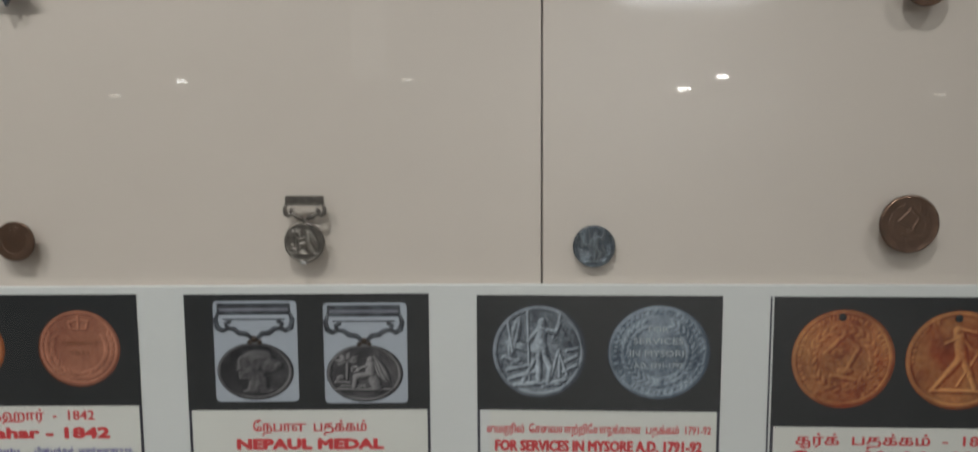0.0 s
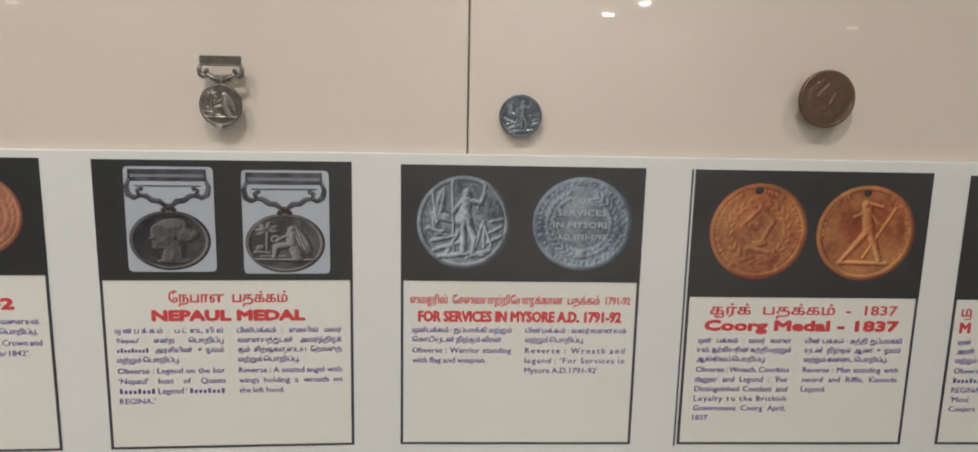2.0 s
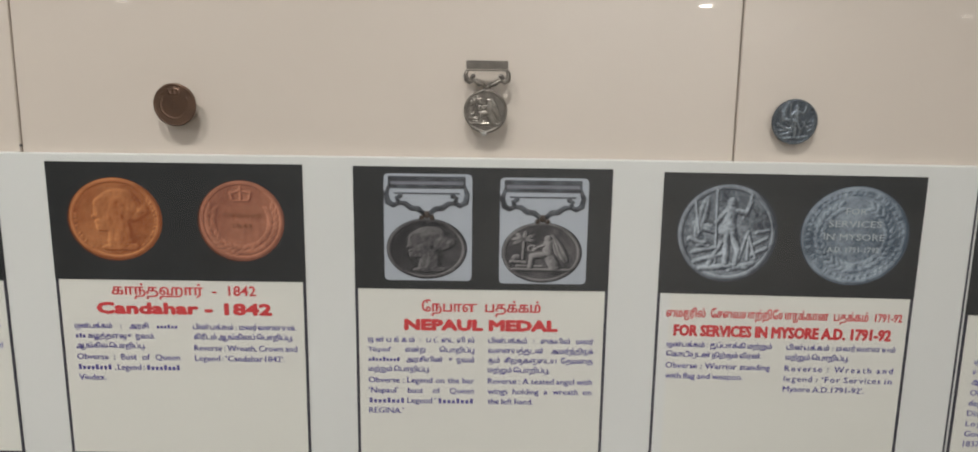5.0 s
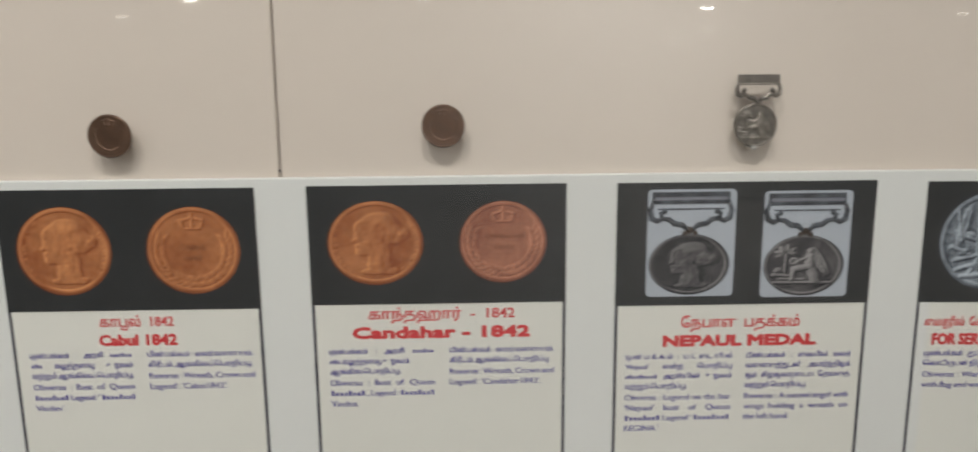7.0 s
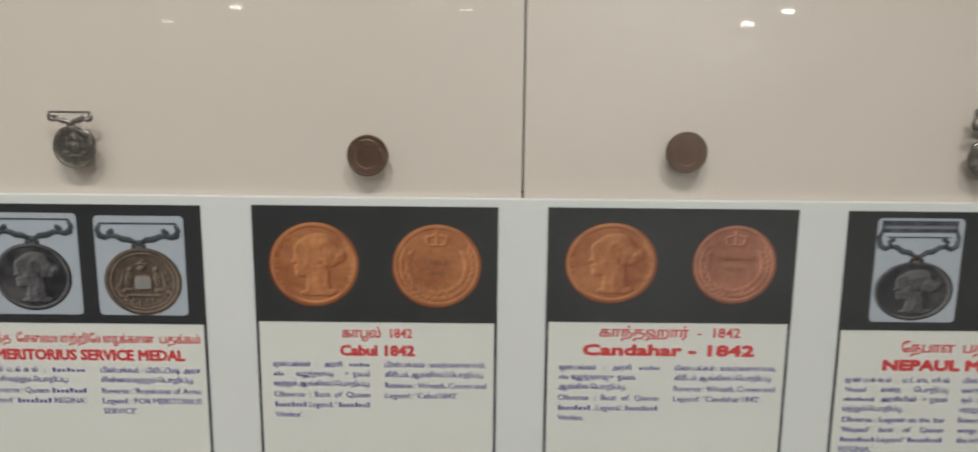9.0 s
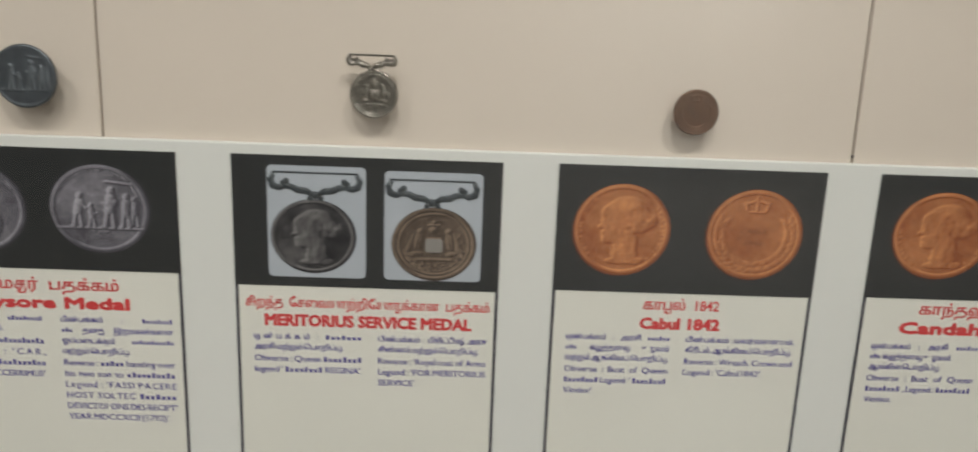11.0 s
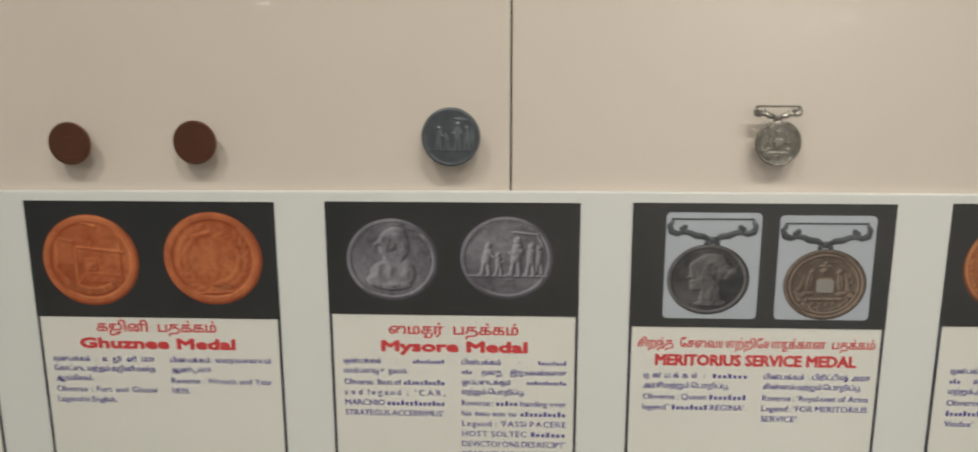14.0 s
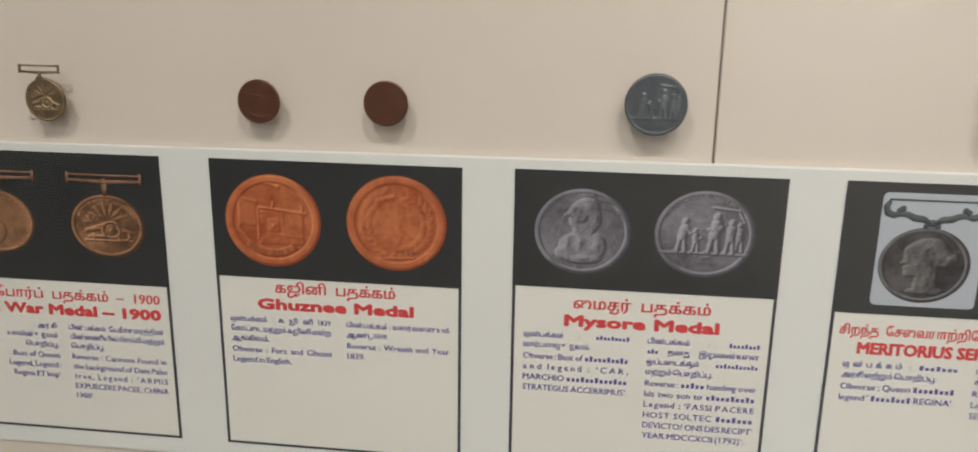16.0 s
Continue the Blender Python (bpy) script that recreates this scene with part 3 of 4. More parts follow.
DESIGN = {
    "bust": HEAD + [letters(0.87, 130, 235, 12, 0.3), letters(0.87, -50, 40, 10, 0.3)],
    "bust_plain": HEAD,
    "bust_coat": [over(profile([(0.08, 0.54, 0.29, 0.25), (-0.08, 0.40, 0.23, 0.27), (-0.10, 0.22, 0.18, 0.16), (-0.31, 0.38, 0.07, 0.05), (0.26, 0.30, 0.14, 0.26), (0.04, 0.04, 0.24, 0.24), (-0.08, -0.30, 0.40, 0.28), (0.24, -0.34, 0.28, 0.34), (-0.30, -0.50, 0.26, 0.18), (0.02, -0.62, 0.42, 0.14)], 0.5),
                       [(0.10, 0.58, 0.22, 0.14, 0.6), (0.26, 0.30, 0.10, 0.2, 0.5), (-0.1, 0.30, 0.12, 0.14, 0.3), (0.0, -0.62, 0.3, 0.08, 0.5), (-0.30, -0.30, 0.10, 0.3, 0.5), (0.30, -0.30, 0.12, 0.26, 0.5), (-0.04, -0.24, 0.10, 0.2, 0.7)], 0.45), letters(0.88, 20, 160, 30, 0.22, 0.04)],
    "crown_wreath": crown(0.0, 0.46, 1.05, 0.5) + [wreath(0.74, 150, 390, 48, 0.45, 0.12)],
    "standing": [ell(0.06, 0.62, 0.09, 0.11, 1), rod(0.05, 0.46, 0.03, 0.18, 0.13, 1), ell(0.0, 0.06, 0.19, 0.16, 0.95), rod(0.0, 0.0, 0.0, -0.62, 0.07, 0.95), rod(0.10, 0.0, 0.24, -0.34, 0.07, 0.95), rod(0.24, -0.34, 0.20, -0.64, 0.06, 0.9), rod(0.16, 0.46, 0.36, 0.40, 0.055, 0.9), rod(0.36, 0.40, 0.44, 0.62, 0.05, 0.9), rod(0.46, 0.78, 0.30, 0.30, 0.022, 0.7),
                 rod(-0.06, 0.42, -0.22, 0.22, 0.055, 0.9), rod(-0.24, 0.86, -0.20, -0.62, 0.024, 0.8), leaf(-0.52, 0.30, 1.35, 0.44, 0.12, 0.7), leaf(-0.40, 0.10, -0.35, 0.34, 0.09, 0.75), rod(-0.66, 0.66, -0.56, 0.0, 0.03, 0.7), rod(0.42, 0.02, 0.26, -0.55, 0.035, 0.7), rod(0.42, 0.02, 0.60, -0.50, 0.035, 0.7), rod(0.44, 0.0, 0.44, -0.55, 0.03, 0.6),
                 rod(-0.75, -0.12, -0.36, -0.30, 0.05, 0.8), rod(-0.66, -0.40, -0.20, -0.30, 0.05, 0.85), rod(-0.62, -0.60, -0.10, -0.44, 0.05, 0.8), rod(-0.50, -0.74, 0.10, -0.68, 0.06, 0.8), rod(0.10, -0.74, 0.54, -0.62, 0.06, 0.7), rod(0.52, -0.44, 0.80, -0.30, 0.05, 0.6), rod(0.56, -0.22, 0.80, -0.10, 0.04, 0.6), rod(0.60, 0.02, 0.82, 0.06, 0.04, 0.5), ell(-0.50, -0.24, 0.12, 0.08, 0.9), ell(-0.30, -0.52, 0.12, 0.07, 0.9), ell(0.40, -0.70, 0.10, 0.06, 0.8), rod(-0.10, -0.20, -0.34, -0.66, 0.05, 0.8)],
    "laurel": [wreath(0.64, 110, 430, 60, 0.55, 0.09), letters(0.87, 0, 350, 34, 0.35, 0.06), ell(0, -0.66, 0.12, 0.10, 0.6)],
    "walking": [ell(-0.04, 0.58, 0.09, 0.10, 1), rod(0.0, 0.62, 0.30, 0.54, 0.04, 0.7), rod(0.0, 0.46, 0.06, 0.10, 0.12, 1), ell(0.06, 0.04, 0.13, 0.12, 0.95), rod(0.02, 0.0, -0.20, -0.28, 0.075, 0.95), rod(-0.20, -0.28, -0.42, -0.56, 0.055, 0.9), rod(0.10, 0.0, 0.24, -0.30, 0.075, 0.95), rod(0.24, -0.30, 0.34, -0.58, 0.055, 0.9), rod(0.06, 0.42, 0.26, 0.22, 0.045, 0.8), rod(0.26, 0.22, 0.38, 0.14, 0.04, 0.8),
                rod(-0.08, 0.40, -0.24, 0.34, 0.04, 0.7), rod(0.58, 0.52, 0.0, -0.52, 0.028, 0.85), rod(-0.48, -0.62, 0.48, -0.64, 0.045, 0.8), letters(0.87, -40, 65, 16, 0.3), letters(0.87, 115, 190, 10, 0.3)],
    "knife_wreath": [wreath(0.60, 100, 440, 44, 0.32, 0.09), rod(-0.34, 0.10, -0.02, 0.44, 0.05, 0.4), rod(0.30, 0.22, 0.02, 0.52, 0.05, 0.4), rod(-0.34, 0.10, 0.0, -0.14, 0.06, 0.45), rod(0.30, 0.20, 0.12, -0.14, 0.05, 0.4),
                     ell(0.05, -0.24, 0.16, 0.09, 0.45), rod(-0.2, -0.34, 0.25, -0.44, 0.05, 0.4), ell(-0.1, 0.12, 0.14, 0.1, 0.3), letters(0.84, -60, 240, 46, 0.25, 0.045)],
    "seated": [ell(0.16, 0.46, 0.10, 0.12, 1), rod(0.17, 0.32, 0.16, -0.02, 0.14, 1), rod(0.14, -0.06, -0.22, -0.12, 0.11, 0.9), rod(-0.22, -0.12, -0.28, -0.46, 0.08, 0.85), rod(0.20, -0.10, 0.34, -0.50, 0.15, 0.8), leaf(0.44, 0.12, -1.15, 0.52, 0.14, 0.85), leaf(0.34, 0.20, -1.3, 0.40, 0.10, 0.95), rod(-0.72, -0.56, 0.70, -0.58, 0.05, 0.6), rod(0.08, 0.26, -0.18, 0.12, 0.05, 0.9), hoop(-0.24, 0.14, 0.09, 0.03, 0.8),
               rod(-0.46, -0.20, -0.44, 0.36, 0.04, 0.7)] + [leaf(-0.44 + 0.16 * math.cos(radians(a)), 0.44 + 0.13 * math.sin(radians(a)), radians(a), 0.17, 0.06, 0.8) for a in (-20, 30, 80, 130, 180, 215)] + [rod(-0.74, -0.30, -0.40, -0.34, 0.06, 0.6), ell(-0.62, -0.16, 0.12, 0.10, 0.6), rod(-0.6, -0.44, 0.0, -0.46, 0.04, 0.6)],
    "shield": [ring(0.82, 0.035, 0.3), letters(0.72, 195, 345, 26, 0.3), ell(0, 0.40, 0.11, 0.10, 0.5), rod(-0.12, 0.52, 0.12, 0.52, 0.035, 0.5), ell(0, 0.60, 0.06, 0.06, 0.5), block(-0.18, 0.20, -0.12, 0.20, 0.45), ell(0.0, -0.12, 0.17, 0.13, 0.45), rod(0.01, 0.18, 0.01, -0.2, 0.02, 0.6), rod(-0.16, 0.04, 0.18, 0.04, 0.02, 0.6), rod(-0.40, -0.42, 0.42, -0.42, 0.04, 0.3),
               leaf(-0.36, 0.08, 1.45, 0.26, 0.10, 0.45), leaf(-0.54, 0.02, 1.2, 0.22, 0.06, 0.35), ell(-0.32, 0.36, 0.08, 0.07, 0.45), ell(-0.40, -0.26, 0.14, 0.07, 0.35), leaf(0.38, 0.08, 1.69, 0.26, 0.10, 0.45), leaf(0.56, 0.02, 1.94, 0.22, 0.06, 0.35), ell(0.34, 0.36, 0.08, 0.07, 0.45), ell(0.42, -0.26, 0.14, 0.07, 0.35), wreath(0.60, 150, 390, 28, 0.25, 0.07)],
    "fort": [block(-0.74, -0.30, -0.14, 0.46, 0.34), rod(-0.72, 0.48, -0.34, 0.40, 0.03, 0.5), block(-0.30, 0.66, -0.52, 0.24, 0.26), rod(-0.28, 0.28, 0.68, 0.18, 0.035, 0.6), rod(0.02, 0.40, 0.0, 0.26, 0.03, 0.6), rod(0.62, 0.34, 0.62, 0.20, 0.03, 0.6), block(-0.13, 0.16, -0.26, 0.08, 0.42), block(-0.05, 0.09, -0.18, -0.03, 0.85),
             rod(-0.30, 0.24, -0.30, -0.40, 0.03, 0.45), rod(-0.12, -0.28, 0.60, -0.34, 0.025, 0.4), rod(0.20, 0.22, 0.22, -0.30, 0.02, 0.36), rod(-0.74, -0.14, -0.44, -0.50, 0.04, 0.45), band(0.60, 0.80, 222, 312, 0.5), ell(0.13, 0.74, 0.06, 0.06, 0.8), rod(-0.1, 0.82, 0.10, 0.74, 0.03, 0.7)],
    "year_wreath": [wreath(0.62, 105, 435, 52, 0.42, 0.12), ell(-0.25, -0.25, 0.4, 0.35, 0.22), ell(0.3, 0.3, 0.35, 0.3, 0.14), rod(-0.35, 0.48, -0.05, 0.56, 0.05, 0.5), rod(-0.3, -0.76, 0.35, -0.72, 0.03, 0.5)],
    "group": pillar_form(-0.44, -0.40, 0.86, 0.06, 0.2) + pillar_form(-0.16, -0.40, 0.60, -0.03, 0.12) + pillar_form(0.20, -0.40, 1.02, 0.04, -0.16) + pillar_form(0.52, -0.40, 0.86, 0.02) + pillar_form(0.70, -0.36, 0.74, 0.0, h=0.7)
             + [ell(0.30, 0.16, 0.09, 0.11, 0.95), rod(-0.88, -0.44, 0.88, -0.44, 0.03, 0.6), rod(0.14, 0.62, 0.66, 0.56, 0.03, 0.5), rod(0.66, 0.56, 0.78, 0.30, 0.03, 0.5), letters(0.5, 238, 302, 12, 0.2, 0.05), letters(0.88, 25, 155, 30, 0.2, 0.04)],
    "cannon": [hoop(0.10, -0.12, 0.24, 0.05, 0.9), ell(0.10, -0.12, 0.20, 0.20, 0.5), ell(0.10, -0.12, 0.07, 0.07, 1.0), hoop(0.44, -0.30, 0.15, 0.04, 0.8), rod(-0.56, -0.14, -0.10, -0.06, 0.07, 0.8), rod(-0.50, -0.34, 0.0, -0.34, 0.06, 0.7), rod(0.30, -0.06, 0.66, -0.22, 0.06, 0.7), ell(-0.40, -0.34, 0.10, 0.10, 0.7), rod(-0.62, -0.46, 0.66, -0.46, 0.03, 0.7), rod(-0.46, -0.10, 0.02, 0.10, 0.05, 0.7)]
              + [leaf(0.04 + 0.36 * math.cos(radians(a)), 0.16 + 0.36 * math.sin(radians(a)), radians(a), 0.26, 0.05, 0.65) for a in (20, 48, 75, 100, 128, 155)] + [leaf(-0.34 + 0.18 * math.cos(radians(a)), 0.10 + 0.18 * math.sin(radians(a)), radians(a), 0.15, 0.04, 0.5) for a in (50, 90, 135, 175)] + [letters(0.82, 20, 160, 28, 0.25, 0.045)],
    "robe": [ell(-0.3, 0.3, 0.25, 0.4, 0.8), ell(-0.25, -0.3, 0.45, 0.5, 0.8), letters(0.86, -60, 60, 16, 0.3)],
}
RIMS = {"plain": (0.93, 0.05, 0.35), "wide": (0.90, 0.09, 0.75)}


LATTICE = np.random.RandomState(5).rand(64, 64) * 2 - 1


def mottled(U, V, f, seed):
    """Smooth noise from -1 to 1 at f cells a unit."""
    x, y = (U + 2) * f + seed * 7.3, (V + 2) * f + seed * 3.1
    i, j = np.floor(x).astype(int), np.floor(y).astype(int)
    a, b = x - i, y - j
    a, b = a * a * (3 - 2 * a), b * b * (3 - 2 * b)
    n = lambda p, q: LATTICE[p % 64, q % 64]
    return (n(i, j) * (1 - a) + n(i + 1, j) * a) * (1 - b) + (n(i, j + 1) * (1 - a) + n(i + 1, j + 1) * a) * b


def height(U, V, design, rim, seed=0):
    h = np.zeros_like(U)
    for f in DESIGN[design]:
        h = np.maximum(h, f(U, V))
    chased = 0.7 * mottled(U * 1.5, V * 0.8, 9, seed) + 0.6 * mottled(U, V, 17, seed + 1) + 0.3 * mottled(U, V, 34, seed + 2)
    h = h + 0.03 * chased * (h > 0.1) * (np.hypot(U, V) < 0.8) + 0.022 * chased
    at, w, top = RIMS[rim]
    return np.maximum(h, top * soft((1 - np.abs(np.hypot(U, V) - at) / w) * 2))


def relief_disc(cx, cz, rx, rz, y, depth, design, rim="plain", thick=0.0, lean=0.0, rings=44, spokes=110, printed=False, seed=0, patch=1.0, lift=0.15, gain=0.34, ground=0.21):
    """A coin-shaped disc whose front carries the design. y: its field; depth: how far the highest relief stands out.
    printed: a photograph on paper, flat, with upper-left light painted into its tones."""
    r = np.linspace(0, 1, rings) ** 0.9
    a = np.linspace(0, 2 * math.pi, spokes, endpoint=False)
    R, A = np.meshgrid(r, a, indexing="ij")
    U, V = R * np.cos(A), R * np.sin(A)
    h = height(U, V, design, rim, seed)
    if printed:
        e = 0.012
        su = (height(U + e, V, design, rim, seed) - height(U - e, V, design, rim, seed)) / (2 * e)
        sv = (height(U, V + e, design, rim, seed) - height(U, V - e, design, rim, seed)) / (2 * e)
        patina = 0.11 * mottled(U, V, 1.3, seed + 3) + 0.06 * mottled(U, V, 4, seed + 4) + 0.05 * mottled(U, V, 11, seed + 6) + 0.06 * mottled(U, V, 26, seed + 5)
        # slopes lit from the upper left and a shaded rim are painted in
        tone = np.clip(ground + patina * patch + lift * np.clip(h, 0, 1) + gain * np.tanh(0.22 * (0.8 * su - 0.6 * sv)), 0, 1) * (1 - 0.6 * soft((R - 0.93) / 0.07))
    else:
        # high relief painted lighter, recesses darker, as light and shade by height
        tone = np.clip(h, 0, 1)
    H = h * depth
    edge = soft((R - 0.955) / 0.045)
    H = H * (1 - edge) - edge * (thick * 0.35 if thick else 0.0)
    cs, sn = math.cos(lean), math.sin(lean)
    g = Geo()
    X, Z = cx + (U * cs - V * sn) * rx, cz + (U * sn + V * cs) * rz
    Y = y - H
    verts = list(zip(X.ravel().tolist(), Y.ravel().tolist(), Z.ravel().tolist()))
    faces = [(i * spokes + k, (i + 1) * spokes + k, (i + 1) * spokes + (k + 1) % spokes, i * spokes + (k + 1) % spokes) for i in range(rings - 1) for k in range(spokes)]
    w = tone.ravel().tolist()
    if thick:
        n = len(verts)
        last = (rings - 1) * spokes
        verts += [(x, y + thick, z) for x, _, z in verts[last:last + spokes]]
        faces += [(last + k, n + k, n + (k + 1) % spokes, last + (k + 1) % spokes) for k in range(spokes)]
        faces.append(tuple(n + k for k in range(spokes))[::-1])
        w += [0.3] * spokes
    g.add(verts, faces)
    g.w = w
    return g


def rounded(x0, x1, z0, z1, r, n=5):
    pts = []
    for cx, cz, a0 in ((x1 - r, z0 + r, -90), (x1 - r, z1 - r, 0), (x0 + r, z1 - r, 90), (x0 + r, z0 + r, 180)):
        pts += [(cx + r * math.cos(radians(a0 + 90 * k / n)), cz + r * math.sin(radians(a0 + 90 * k / n))) for k in range(n + 1)]
    return pts


def scroll_pair(g, cx, zt, zb, half, y, r, flat=0.5):
    """Two scrolled arms that sweep from the ends of a bar at zt down to the middle at zb."""
    h = zt - zb
    for s in (-1, 1):
        pts = [(0.97, 1.0), (1.05, 0.72), (1.0, 0.44), (0.86, 0.34), (0.72, 0.42), (0.56, 0.40), (0.40, 0.24), (0.22, 0.22), (0.06, 0.04)]
        g.tube([(cx + s * half * u, y, zb + h * v) for u, v in pts], [r * k for k in (0.7, 1.1, 1.35, 1.2, 0.95, 1.1, 1.25, 1.2, 0.9)], flat)
        g.tube([(cx + s * half * u, y, zb + h * v) for u, v in ((0.72, 0.42), (0.78, 0.60), (0.69, 0.66))], [r, r * 0.8, r * 0.9], flat)
        g.knob((cx + s * half * 0.68, y, zb + h * 0.66), r * 1.15, flat)
    return g


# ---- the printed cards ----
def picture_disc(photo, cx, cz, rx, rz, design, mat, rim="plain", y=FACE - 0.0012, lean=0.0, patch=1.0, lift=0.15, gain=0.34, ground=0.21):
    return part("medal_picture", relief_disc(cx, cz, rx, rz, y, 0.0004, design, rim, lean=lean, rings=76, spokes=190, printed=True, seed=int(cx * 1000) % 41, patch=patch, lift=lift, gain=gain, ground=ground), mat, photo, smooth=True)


def picture_edge(photo, cx, cz, rx, rz, mat):
    """The photographed coin's edge, seen a little from below and beside."""
    g = Geo()
    g.slab([(cx + rx * math.cos(2 * math.pi * k / 72), cz + rz * math.sin(2 * math.pi * k / 72)) for k in range(72)], FACE - 0.00118, FACE - 0.0009)
    part("edge_picture", g, mat, photo)


def picture_clasp(photo, cx, zt, zb, half, kind):
    """The suspension of a pictured medal: zt its top, zb the top of the disc."""
    y = FACE - 0.0017
    if kind == "clasp":
        part("clasp_picture", Geo().box(cx - half, cx + half, y - 0.0004, y + 0.0008, zt - 0.010, zt, 0.0003), P_METAL, photo)
        part("clasp_shine", Geo().box(cx - half + 0.002, cx + half - 0.002, y - 0.0007, y, zt - 0.0068, zt - 0.0042, 0.0002), P_SHEEN, photo)
        g = scroll_pair(Geo(), cx, zt - 0.008, zb + 0.003, half, y, 0.0020, 0.35)
        g.tube([(cx - half * 0.85, y, zt - 0.0142), (cx + half * 0.85, y, zt - 0.0142)], 0.0006, 0.5)
    else:
        g = scroll_pair(Geo(), cx, zt - 0.001, zb + 0.003, half, y, 0.0022, 0.35)
        g.tube([(cx - half, y, zt), (cx + half, y, zt)], 0.0007, 0.5)
    part("scroll_picture", g, P_TEAL if kind == "scroll" else P_METAL, photo, smooth=True)
    g = Geo().knob((cx, y, zb + 0.0035), 0.0032, 0.35).knob((cx - 0.0042, y, zb + 0.001), 0.0023, 0.35).knob((cx + 0.0042, y, zb + 0.001), 0.0023, 0.35)
    part("boss_picture", g, P_TEAL if kind == "scroll" else P_BROWN, photo, smooth=True)


def picture_bar(photo, cx, z, half, zb):
    y = FACE - 0.0017
    g = Geo().tube([(cx - half, y, z + 0.0025), (cx + half, y, z + 0.0025)], 0.0009, 0.5)
    g.tube([(cx - half, y, z - 0.002), (cx, y, z - 0.0032), (cx + half, y, z - 0.002)], [0.0011, 0.0018, 0.0011], 0.5)
    for s in (-1, 1):
        g.tube([(cx + s * half, y, z - 0.0045), (cx + s * half, y, z + 0.0045)], 0.0013, 0.5)
    g.tube([(cx, y, z - 0.003), (cx, y, zb)], [0.0026, 0.0018], 0.4).knob((cx, y, z - 0.003), 0.0032, 0.4)
    part("bar_picture", g, P_GILTBAR, photo, smooth=True)


def relief_words(photo, rows, mat, y=FACE - 0.0019):
    g = Geo()
    for text, cx, z, width, size in rows:
        _, _, hi, lo = word(text)
        struck(g, text, cx - width / 2, y, z, width / (hi - lo), size, 0.012 * size)
    part("picture_lettering", g, mat, photo)


def arc_words(photo, text, cx, cz, rx, rz, a0, a1, size, mat):
    """Letters along the lower edge of a disc."""
    g = Geo()
    for k, ch in enumerate(text):
        a = radians(a0 + (a1 - a0) * k / (len(text) - 1))
        vs, fs, hi, lo = word(ch)
        t = a + math.pi / 2
        mid = (hi + lo) / 2
        g.add([(cx + rx * math.cos(a) + ((px - mid) * math.cos(t) - pz * math.sin(t)) * size, FACE - 0.0019,
                cz + rz * math.sin(a) + ((px - mid) * math.sin(t) + pz * math.cos(t)) * size) for px, pz in vs], fs)
    part("picture_lettering", g, mat, photo)


def card(label, x0, x1, zt, zp, tamil, english, left, right, cols, z_first, border="plain"):
    """x0, x1: sides; zt: top; zp: foot of the photograph; cols: x of both columns; left, right: Tamil rows and English rows."""
    zb = 1.0705
    ob = thing("medal_card", ((x0 + x1) / 2, FACE, zb), label, "information card", "cards on the label board")
    part("sheet", Geo().box(x0, x1, FACE - 0.0006, FACE, zb, zt, 0.0002), PAPER, ob)
    y = FACE - 0.0008
    w = 0.0021
    g = Geo()
    g.box(x0 - 0.0004, x0 + w, y, FACE - 0.0004, zb, zp)
    g.box(x1 - w, x1 + 0.0004, y, FACE - 0.0004, zb, zp)
    g.box(x0 + w, x1 - w, y, FACE - 0.0004, zb, zb + w)
    part("border", g, BORDER, ob, "dark navy printed line")
    if border == "double":
        part("border_line", Geo().box(x0 - 0.0035, x0 - 0.0022, y, FACE, zb - 0.002, zt), BORDER, ob)
    photo = part("photo", Geo().box(x0 - 0.0004, x1 + 0.0004, FACE - 0.0011, FACE - 0.0004, zp, zt + 0.0002), BLACK, ob, "black photograph of two medals")
    ink = FACE - 0.0009
    (t_text, t0, t1, tz, ts, tbold), (e_text, e0, e1, ez, es, ebold) = tamil, english
    part("tamil_title", title(t_text.replace(" ", "  "), t0, t1, tz, ts * 0.90, ink, max(0.016, tbold * 1.2)), RED, ob, "red Tamil title")
    part("english_title", title(e_text, e0, e1, ez, es * 1.02, ink, ebold * 1.22), RED, ob, "bold red English title")
    for (ta, en), (c0, c1) in ((left, cols[:2]), (right, cols[2:])):
        if ta:
            g = Geo()
            z = lines(g, ta, c0, c1, z_first, 0.0089, 0.0062, ink, 0.020, 0.98)
            part("tamil_text", g, BLUE, ob, "small dark blue Tamil print")
        g = Geo()
        lines(g, en, c0, c1, z - 0.0016, 0.0094, 0.0075, ink, 0.021, 1.04)
        part("english_text", g, BLUE, ob, "small dark blue English print")
    return photo


